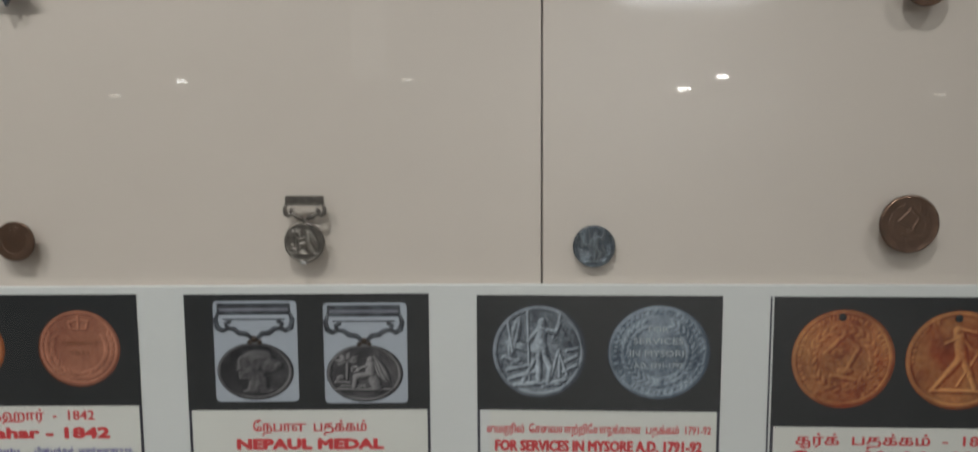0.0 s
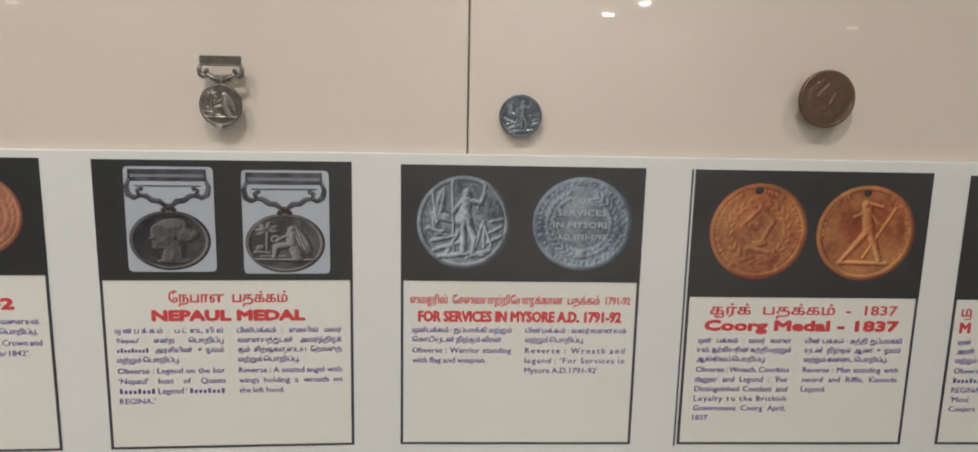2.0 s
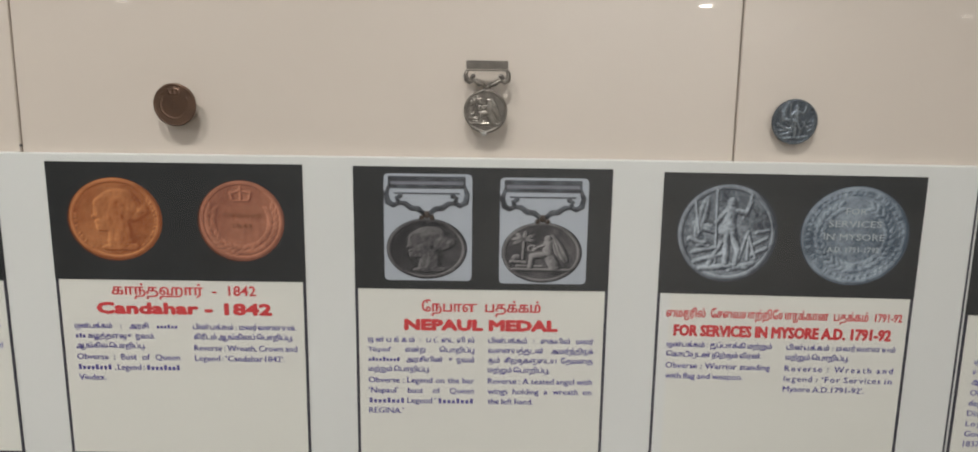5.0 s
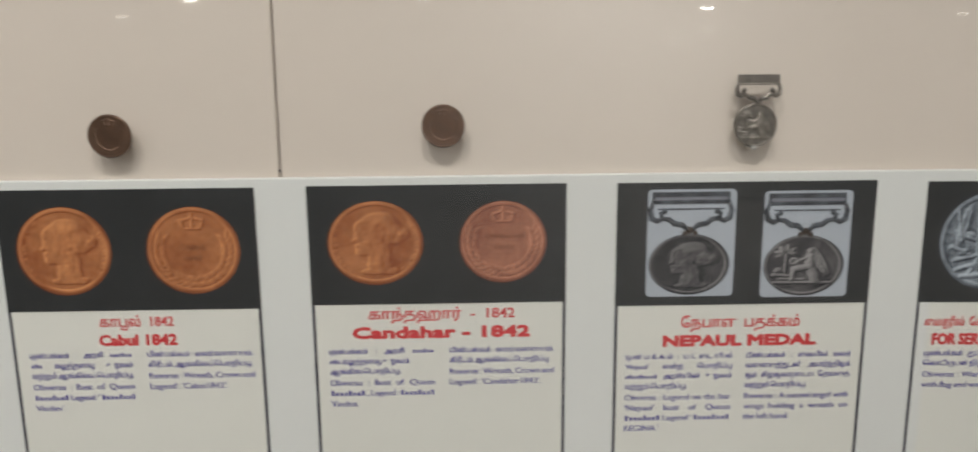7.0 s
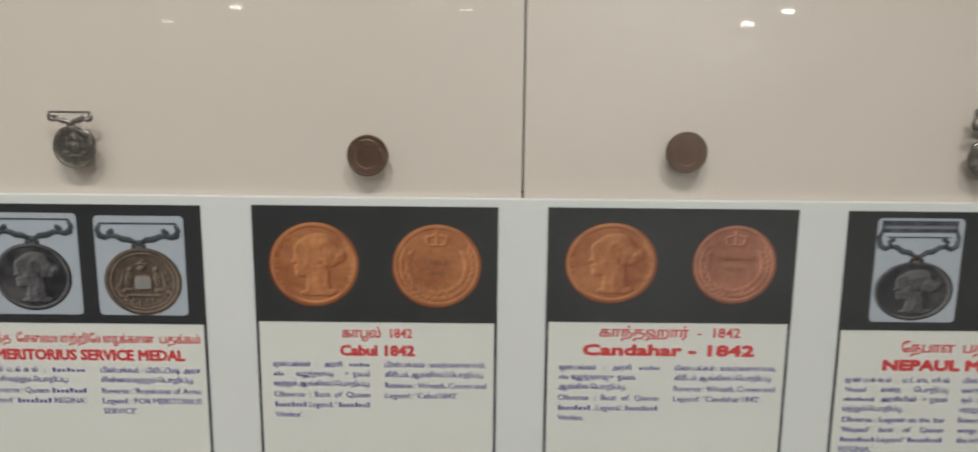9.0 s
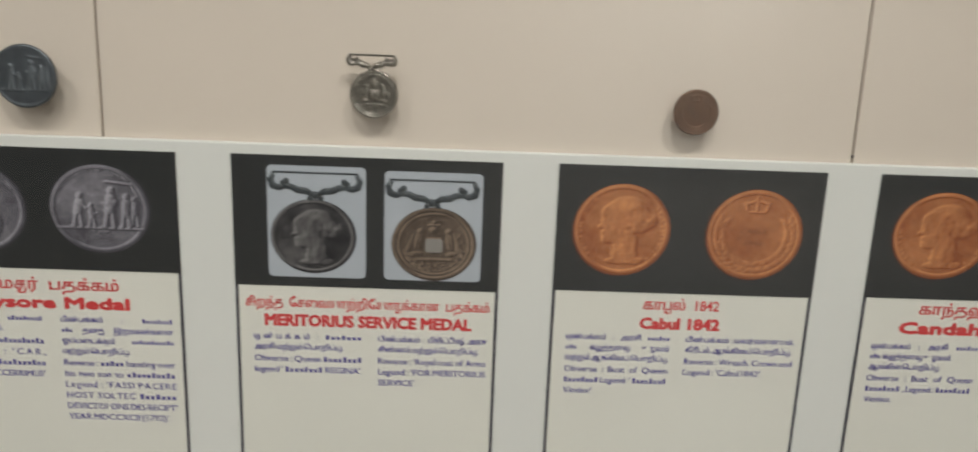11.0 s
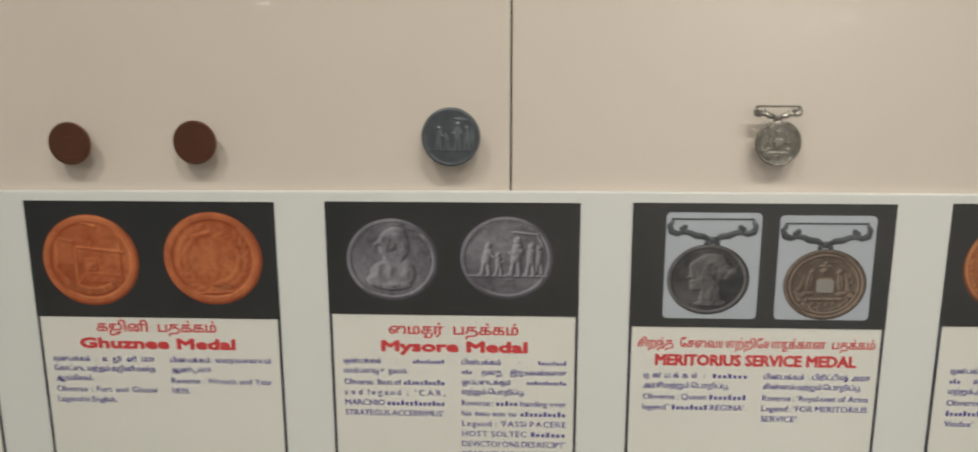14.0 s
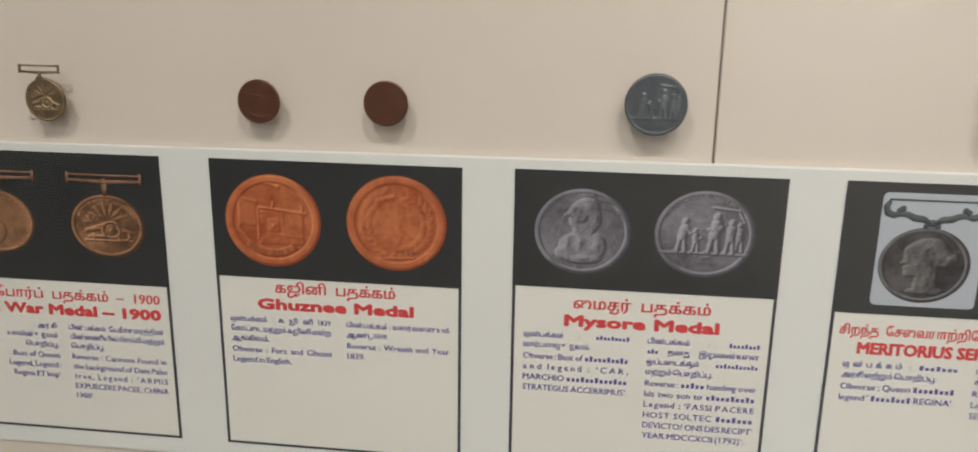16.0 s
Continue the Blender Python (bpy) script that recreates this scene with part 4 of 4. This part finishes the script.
# the card for the war in China
p = card("printed card with two gilt medals on straight bars, year 1900", -1.774, -1.5635, 1.3268, 1.2135,
         ("சீனப் போர்ப் பதக்கம் – 1900", -1.769, -1.5727, 1.1968, 0.0135, 0.012), ("China War Medal – 1900", -1.769, -1.5727, 1.1820, 0.0138, 0.062),
         ((">: அ ர சி", ">யாவின் உருவம்", ">பொறிப்பு."), (">: Bust of Queen", ">Legend, Legend :", ">Regina ET Imp’.")),
         (("பின் பக்கம் : பேரீச்ச மரத்தின்", "பின்னணியில் பீரங்கி மற்றும்", "பொறிப்பு."),
          ("Reverse : Cannons Found in", "the background of Date Palm", "~tree, Legend : ‘ARMIS", "EXPUECERE PACEE, CHINA", "1900’.")),
         (-1.761, -1.672, -1.660, -1.572), 1.1690)
picture_disc(p, -1.714, 1.2650, 0.0335, 0.0275, "robe", P_GOLD, lift=0.3)
picture_bar(p, -1.7095, 1.3067, 0.0325, 1.292)
picture_disc(p, -1.6137, 1.2652, 0.033, 0.0275, "cannon", P_GOLD, patch=1.6, lift=0.12, gain=0.4)
picture_bar(p, -1.613, 1.3067, 0.0325, 1.292)
relief_words(p, [("CHINA", -1.613, 1.2440, 0.019, 0.004)], P_INK)

# Ghuznee
p = card("printed card with two orange copper medals of a fort", -1.5194, -1.3105, 1.3270, 1.227,
         ("கஜினி பதக்கம்", -1.469, -1.3653, 1.2143, 0.0140, 0.016), ("Ghuznee Medal", -1.4851, -1.3498, 1.1990, 0.0136, 0.062),
         (("முன்பக்கம் : க ஜி னி 1839", "கோட்டை மற்றும் கஜினி என்ற", "ஆங்கிலம்."), ("Obverse : Fort and Ghuzni", "Legend in English.")),
         (("~பின்பக்கம் : மலர்வளையம்", "ஆண்டு 1839."), ("Reverse : Wreath and Year", "1839.")),
         (-1.5096, -1.4215, -1.4076, -1.3201), 1.1872)
picture_disc(p, -1.4675, 1.2767, 0.0408, 0.0391, "fort", P_ORANGE, "wide", patch=1.6, gain=0.36)
picture_disc(p, -1.3638, 1.2791, 0.0413, 0.0396, "year_wreath", P_ORANGE, "wide", patch=1.9, gain=0.30)
arc_words(p, "GHUZNEE", -1.4675, 1.2777, 0.0315, 0.030, 230, 308, 0.0068, P_INK)
relief_words(p, [("1839", -1.3555, 1.2535, 0.015, 0.0055)], P_INK)

# Mysore
p = card("printed card with two grey medals, three lines of legend", -1.268, -1.0612, 1.3279, 1.2325,
         ("மைசூர் பதக்கம்", -1.2188, -1.1101, 1.2156, 0.0140, 0.016), ("Mysore Medal", -1.2256, -1.1023, 1.2001, 0.0138, 0.062),
         (("முன்பக்கம் : {9}", "மார்பளவு உருவம்."), ("Obverse : Bust of {10}", "~and legend : ‘CAR,", "~MARCHIO {13}", "STRATEGUS ACCERRIMUS’.")),
         (("பின்பக்கம் : {8}", "{3} தனது இருமகன்களை", "ஒப்படைக்கும் {11}", "மற்றும் பொறிப்பு."),
          ("Reverse : {5} handing over", "his two son to {10}", "~Legend : ‘FASSI PACERE", "~HOST SOLTEC {7}", "DEVICTO? ONS DES RECIPT’", "YEAR MDCCXCII (1792)’.")),
         (-1.258, -1.172, -1.1578, -1.0695), 1.1893)
picture_disc(p, -1.2143, 1.2798, 0.0378, 0.0349, "bust_coat", P_LEAD, patch=1.4, lift=0.2, gain=0.45)
picture_disc(p, -1.1202, 1.2820, 0.0382, 0.0349, "group", P_LEAD, patch=1.2, lift=0.2, gain=0.42)

# Meritorious service
p = card("printed card with two scroll-hung medals on pale plates", -1.0187, -0.8125, 1.3286, 1.225,
         ("சிறந்த சேவையாற்றியோருக்கான பதக்கம்", -1.0115, -0.8185, 1.2075, 0.0118, 0.005), ("MERITORIUS SERVICE MEDAL", -0.9968, -0.8322, 1.1915, 0.0140, 0.045),
         (("~முன்பக்கம் : {7}", "அரசி மற்றும் பொறிப்பு."), ("Obverse : Queen {8}", "legend ‘ {8} REGINA’.")),
         (("பின்பக்கம் : பிரிட்டிஷ் அரச", "சின்னம் மற்றும் பொறிப்பு."), ("Reverse : ‘Royal coat of Arms", "Legend : ‘FOR MERITORIUS", "SERVICE’.")),
         (-1.0055, -0.9195, -0.9065, -0.820), 1.1805)
for cx, dx, mat, design, dz, lift in ((-0.9545, -0.0025, P_DARK, "bust_plain", 0, 0.42), (-0.8647, 0.001, P_BROWN, "shield", -0.003, 0.16)):
    part("plate_picture", Geo().slab(rounded(cx - 0.0378, cx + 0.0378, 1.2328, 1.3212 + dz * 0.6, 0.004), FACE - 0.0014, FACE - 0.0010), PLATE, p)
    picture_disc(p, cx + dx, 1.2658 + dz * 1.1, 0.0331, 0.0296, design, mat, y=FACE - 0.0016, lift=lift, gain=0.42, ground=0.12 if mat is P_DARK else 0.2)
    picture_clasp(p, cx - 0.0008, 1.3160 + dz, 1.2952 + dz, 0.0325, "scroll")
part("shield_picture", Geo().slab(rounded(-0.8705, -0.8570, 1.2565, 1.2670, 0.002), FACE - 0.0030, FACE - 0.0018), P_WHITE, p)

# Cabul
p = card("printed card with two copper medals, year 1842", -0.769, -0.5625, 1.3295, 1.2285,
         ("காபூல் 1842", -0.696, -0.635, 1.2145, 0.0135, 0.014), ("Cabul 1842", -0.698, -0.633, 1.198, 0.0138, 0.052),
         (("முன்பக்கம் : அரசி {6}", "{3} கழுத்தளவு உருவம்", "மற்றும் ஆங்கிலப் பொறிப்பு."), ("Obverse : Bust of Queen", "{8} Legend: ‘ {8}", "Vindex’.")),
         (("~பின்பக்கம் : மலர்வளையம்,", "கிரீடம், ஆங்கிலப் பொறிப்பு."), ("Reverse : Wreath, Crown and", "Legend : ‘Cabul 1842’.")),
         (-0.756, -0.672, -0.659, -0.571), 1.188)
picture_edge(p, -0.7192, 1.2784, 0.0376, 0.0365, P_EDGE)
picture_disc(p, -0.7177, 1.2793, 0.0376, 0.0365, "bust", P_COPPER, lift=0.22, gain=0.42)
picture_edge(p, -0.6151, 1.2779, 0.0374, 0.0361, P_EDGE)
picture_disc(p, -0.6136, 1.2787, 0.0374, 0.0361, "crown_wreath", P_COPPER)
relief_words(p, [("CABUL", -0.614, 1.2795, 0.022, 0.0058), ("1842", -0.614, 1.2705, 0.014, 0.0052)], P_INK)

# Candahar
p = card("printed card with two copper medals of Candahar, year 1842", -0.520, -0.310, 1.330, 1.2305,
         ("காந்தஹார் - 1842", -0.474, -0.352, 1.2175, 0.0138, 0.014), ("Candahar - 1842", -0.488, -0.339, 1.2005, 0.0145, 0.062),
         (("முன்பக்கம் : அரசி {6}", "{3} கழுத்தளவு உருவம்.", "ஆங்கில பொறிப்பு."), ("Obverse : Bust of Queen", "{8} , Legend : {8}", "Vindex.")),
         (("~பின்பக்கம் : மலர்வளையம்,", "கிரீடம் ஆங்கிலப் பொறிப்பு."), ("Reverse : Wreath, Crown and", "Legend : ‘Candahar 1842’.")),
         (-0.508, -0.420, -0.407, -0.319), 1.1875)
picture_edge(p, -0.4670, 1.2820, 0.0386, 0.0349, P_EDGE)
picture_disc(p, -0.4656, 1.2827, 0.0386, 0.0349, "bust", P_COPPER, lift=0.22, gain=0.42)
picture_edge(p, -0.3623, 1.2817, 0.0353, 0.0340, P_EDGE)
picture_disc(p, -0.3611, 1.2825, 0.0353, 0.0340, "crown_wreath", P_ROSE)
relief_words(p, [("CANDAHAR", -0.360, 1.2855, 0.032, 0.0052), ("1842", -0.360, 1.2765, 0.016, 0.0052)], P_INK)

# Nepaul
p = card("printed card with two clasped silver medals on pale plates", -0.2678, -0.0550, 1.3295, 1.2258,
         ("நேபாள பதக்கம்", -0.212, -0.111, 1.206, 0.0142, 0.014), ("NEPAUL MEDAL", -0.227, -0.096, 1.1893, 0.0140, 0.070),
         (("~முன்பக்கம் : பட்டையில்", "‘Nepaul’ என்ற பொறிப்பு", "{9} அரசியின் உருவம்", "மற்றும் பொறிப்பு."), ("Obverse : Legend on the bar", "‘Nepaul’ bust of Queen", "{8} Legend ‘ {8}", "REGINA.’")),
         (("பின்பக்கம் : கையில் மலர்", "வளையத்துடன் அமர்ந்திருக்", "கும் சிறகுகளுடைய தேவதை", "மற்றும் பொறிப்பு."), ("Reverse : A seated angel with", "wings holding a wreath on", "the left hand.")),
         (-0.258, -0.167, -0.155, -0.065), 1.1785)
for cx, dz, design in ((-0.2065, 0, "bust_plain"), (-0.1105, -0.0022, "seated")):
    part("plate_picture", Geo().slab(rounded(cx - 0.0365, cx + 0.0365, 1.2335 + dz * 0.8, 1.324 + dz, 0.004), FACE - 0.0014, FACE - 0.0010), PLATE, p)
    picture_disc(p, cx - 0.001, 1.2609 + dz, 0.0337, 0.0260, design, P_DARK, y=FACE - 0.0016, lift=0.42, gain=0.5, ground=0.10)
    picture_clasp(p, cx - 0.001, 1.3220 + dz, 1.2865 + dz, 0.032, "clasp")

# For services in Mysore
p = card("printed card with two blue-grey medals, years 1791-92", -0.0125, 0.1985, 1.328, 1.2255,
         ("மைசூரில் சேவையாற்றியோருக்கான பதக்கம் 1791-92", -0.0046, 0.1917, 1.2048, 0.0114, 0.004), ("FOR SERVICES IN MYSORE A.D. 1791-92", 0.0024, 0.1843, 1.1880, 0.0142, 0.045),
         (("முன்பக்கம் : துப்பாக்கி மற்றும்", "கொடியுடன் நிற்கும் வீரன்."), ("Obverse : Warrior standing", "with flag and weapon.")),
         (("~பின்பக்கம் : மலர்வளையம்", "மற்றும் பொறிப்பு."), ("~Reverse : Wreath and", "~legend : ‘For Services in", "Mysore A.D. 1791-92’.")),
         (-0.0025, 0.086, 0.0985, 0.189), 1.1782)
picture_disc(p, 0.0414, 1.2783, 0.0409, 0.0413, "standing", P_SILVER, patch=2.2, lift=0.22, gain=0.42, ground=0.17)
picture_disc(p, 0.145, 1.2782, 0.0439, 0.0417, "laurel", P_BLUE, patch=1.8, lift=0.2, gain=0.3)
relief_words(p, [("FOR", 0.1445, 1.2965, 0.017, 0.0072), ("SERVICES", 0.1445, 1.2858, 0.043, 0.0078), ("IN MYSORE", 0.1445, 1.2748, 0.049, 0.0078), ("A.D. 1791-1792", 0.1445, 1.2645, 0.042, 0.0066)], P_PALE)

# Coorg
p = card("printed card with two amber medals, year 1837", 0.2430, 0.4550, 1.3277, 1.2130,
         ("கூர்க் பதக்கம் - 1837", 0.2645, 0.4374, 1.1968, 0.0142, 0.004), ("Coorg Medal - 1837", 0.260, 0.4404, 1.1814, 0.0142, 0.066),
         (("முன் பக்கம் : மலர் வளை", "யம், கூர்கியரின் கத்தி மற்றும்", "ஆங்கிலப் பொறிப்பு."),
          ("Obverse : Wreath, Coorkies", "dagger and Legend : ‘For", "Distinguished Conduct and", "~Loyalty to the Brithish", "Government Coorg April,", "1837.")),
         (("பின் பக்கம் : கத்தி துப்பாக்கி", "யுடன் நிற்கும் ஆண் உருவம்", "மற்றும் கன்னட பொறிப்பு."), ("Reverse : Man standing with", "sword and Riffle, Kannada", "Legend.")),
         (0.2555, 0.342, 0.355, 0.4448), 1.1700, "double")
picture_disc(p, 0.302, 1.2735, 0.0438, 0.0435, "knife_wreath", P_AMBER, patch=1.5, gain=0.28)
picture_disc(p, 0.3989, 1.2731, 0.0446, 0.0434, "walking", P_AMBER, patch=1.5, lift=0.25)
for cx, z in ((0.300, 1.3105), (0.397, 1.3098)):
    part("hole_picture", Geo().knob((cx, FACE - 0.0022, z), 0.0034, 0.2), BLACK, p)

# a further card, of which the edge alone shows
p = card("printed card with a black photograph, mostly out of sight", 0.4895, 0.702, 1.3260, 1.2125,
         ("மு", 0.4975, 0.5075, 1.1965, 0.0138, 0.014), ("M", 0.4975, 0.508, 1.1805, 0.0145, 0.045),
         (("முன்", "அரசி", "மற்றும்"), ("Obverse", "{8}", "REGINA", "‘Mool", "Coojera")), (("",), ("",)),
         (0.498, 0.590, 0.603, 0.693), 1.1695)


# ---- the medals on the wall ----
def medal(label, x, z, r, design, mat, yf=0.6925, rim="plain", lean=0.0, depth=0.0009, group="medals on the cream panels"):
    """A struck disc held off the panel by a pin."""
    ob = thing("medal", (x, panel_y(z), z), label, "medal", group)
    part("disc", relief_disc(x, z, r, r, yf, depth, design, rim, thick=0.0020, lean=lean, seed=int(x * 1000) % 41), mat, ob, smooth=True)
    part("pin", Geo().box(x - 0.003, x + 0.003, yf + 0.002, panel_y(z) + 0.0005, z - 0.003, z + 0.003, 0.0008), PEG, ob, "pale mounting pin")
    return ob


def holder_lip(ob, x, z, yf=0.6925):
    g = Geo().box(x - 0.0022, x + 0.0022, yf - 0.0022, panel_y(z) + 0.0005, z - 0.0012, z, 0.0004)
    g.box(x - 0.0022, x + 0.0022, yf - 0.0026, yf - 0.0018, z, z + 0.0022, 0.0003)
    part("holder", g, PEG, ob, "pale clip under the medal")


def medal_suspension(ob, x, zt, zb, half, kind, mat, yf=0.6935):
    if kind == "clasp":
        part("clasp", Geo().box(x - half, x + half, yf - 0.001, yf + 0.0016, zt - 0.0068, zt, 0.0006), mat, ob, "toned silver clasp bar")
        part("clasp_edge", Geo().box(x - half - 0.0004, x + half + 0.0004, yf - 0.0013, yf + 0.0012, zt - 0.0082, zt - 0.0072, 0.0003), mat, ob)
        g = scroll_pair(Geo(), x, zt - 0.0072, zb + 0.0012, half * 0.98, yf, 0.0017, 0.8)
    elif kind == "scroll":
        g = scroll_pair(Geo(), x, zt - 0.0006, zb + 0.0012, half * 0.97, yf, 0.0017, 0.8)
        for s in (-1, 1):
            g.tube([(x + s * half * 0.94, yf, zt - 0.0030), (x + s * half * 0.5, yf + 0.0004, zb + (zt - zb) * 0.50), (x + s * half * 0.12, yf, zb + 0.0022)], [0.0008, 0.0019, 0.0015], 0.6)
        part("bar", Geo().box(x - half, x + half, yf - 0.0009, yf + 0.0012, zt - 0.0009, zt + 0.0006, 0.0003), mat, ob)
    else:
        g = Geo().tube([(x - half, yf, zt), (x + half, yf, zt)], 0.0007)
        g.tube([(x - half, yf, zt - 0.0048), (x, yf, zt - 0.0055), (x + half, yf, zt - 0.0048)], [0.0008, 0.0013, 0.0008])
        for s in (-1, 1):
            g.tube([(x + s * half, yf, zt - 0.006), (x + s * half, yf, zt + 0.001)], 0.0010)
        g.tube([(x, yf, zt - 0.005), (x, yf, zb)], [0.0016, 0.0012])
    part("suspender", g, mat, ob, smooth=True)
    part("claw", Geo().knob((x, yf, zb + 0.0012), 0.0022, 0.8).knob((x - 0.002, yf, zb + 0.0002), 0.0014, 0.8).knob((x + 0.002, yf, zb + 0.0002), 0.0014, 0.8), mat, ob, smooth=True)


o = medal("dull gilt bronze medal on a straight bar", -1.653, 1.3712, 0.0175, "cannon", GILT)
medal_suspension(o, -1.656, 1.3985, 1.3885, 0.0168, "bar", GILT)
holder_lip(o, -1.6655, 1.3557)
medal("red-brown copper medal, a fort in low relief", -1.4720, 1.3750, 0.0173, "fort", COPPER, rim="plain", depth=0.00035)
medal("red-brown copper medal, rubbed smooth", -1.3695, 1.3762, 0.0176, "year_wreath", COPPER, rim="plain", depth=0.00035)
medal("large slate grey medal with plain raised shapes", -1.1640, 1.3815, 0.0231, "group", SLATE, yf=0.6905)
o = medal("bright silver medal on a scrolled bar", -0.9103, 1.3774, 0.0177, "shield", BRIGHT)
medal_suspension(o, -0.9120, 1.4058, 1.395, 0.0168, "scroll", BRIGHT)
medal("dark brown bronze medal with a crown", -0.6702, 1.3727, 0.0171, "crown_wreath", BRONZE)
medal("dark brown bronze medal, crown and wreath", -0.4085, 1.3778, 0.0171, "crown_wreath", BRONZE)
o = medal("toned silver medal hung from a scrolled clasp", -0.1600, 1.3760, 0.0174, "seated", SILVER)
medal_suspension(o, -0.1590, 1.4158, 1.393, 0.0166, "clasp", SILVER)
holder_lip(o, -0.161, 1.3578)
medal("blue-toned silver medal with plain raised shapes", 0.0885, 1.3709, 0.0182, "standing", STEEL, yf=0.6985)
medal("large brown bronze medal with rubbed relief", 0.3492, 1.3908, 0.0245, "knife_wreath", BRONZE)

# the row above: a round medal and a pointed one
medal("brown bronze medal of the upper row", 0.3535, 1.5865, 0.0182, "crown_wreath", BRONZE)
ob = thing("medal", (-0.402, panel_y(1.596), 1.596), "dark pointed star-shaped bronze medal of the upper row", "medal", "medals on the cream panels")
star = [(-0.402 + (0.021 if k % 2 == 0 else 0.011) * math.sin(math.pi * k / 5 + math.pi), 1.596 + (0.021 if k % 2 == 0 else 0.011) * math.cos(math.pi * k / 5 + math.pi)) for k in range(10)]
part("star", Geo().slab(star, 0.693, 0.696), SLATE, ob)
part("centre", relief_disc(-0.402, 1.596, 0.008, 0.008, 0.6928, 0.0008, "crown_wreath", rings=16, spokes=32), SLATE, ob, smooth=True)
part("pin", Geo().box(-0.405, -0.399, 0.6955, panel_y(1.596) + 0.0005, 1.593, 1.599, 0.0008), PEG, ob)

bpy.data.objects.remove(SCRIBE_OB)
bpy.data.curves.remove(SCRIBE)
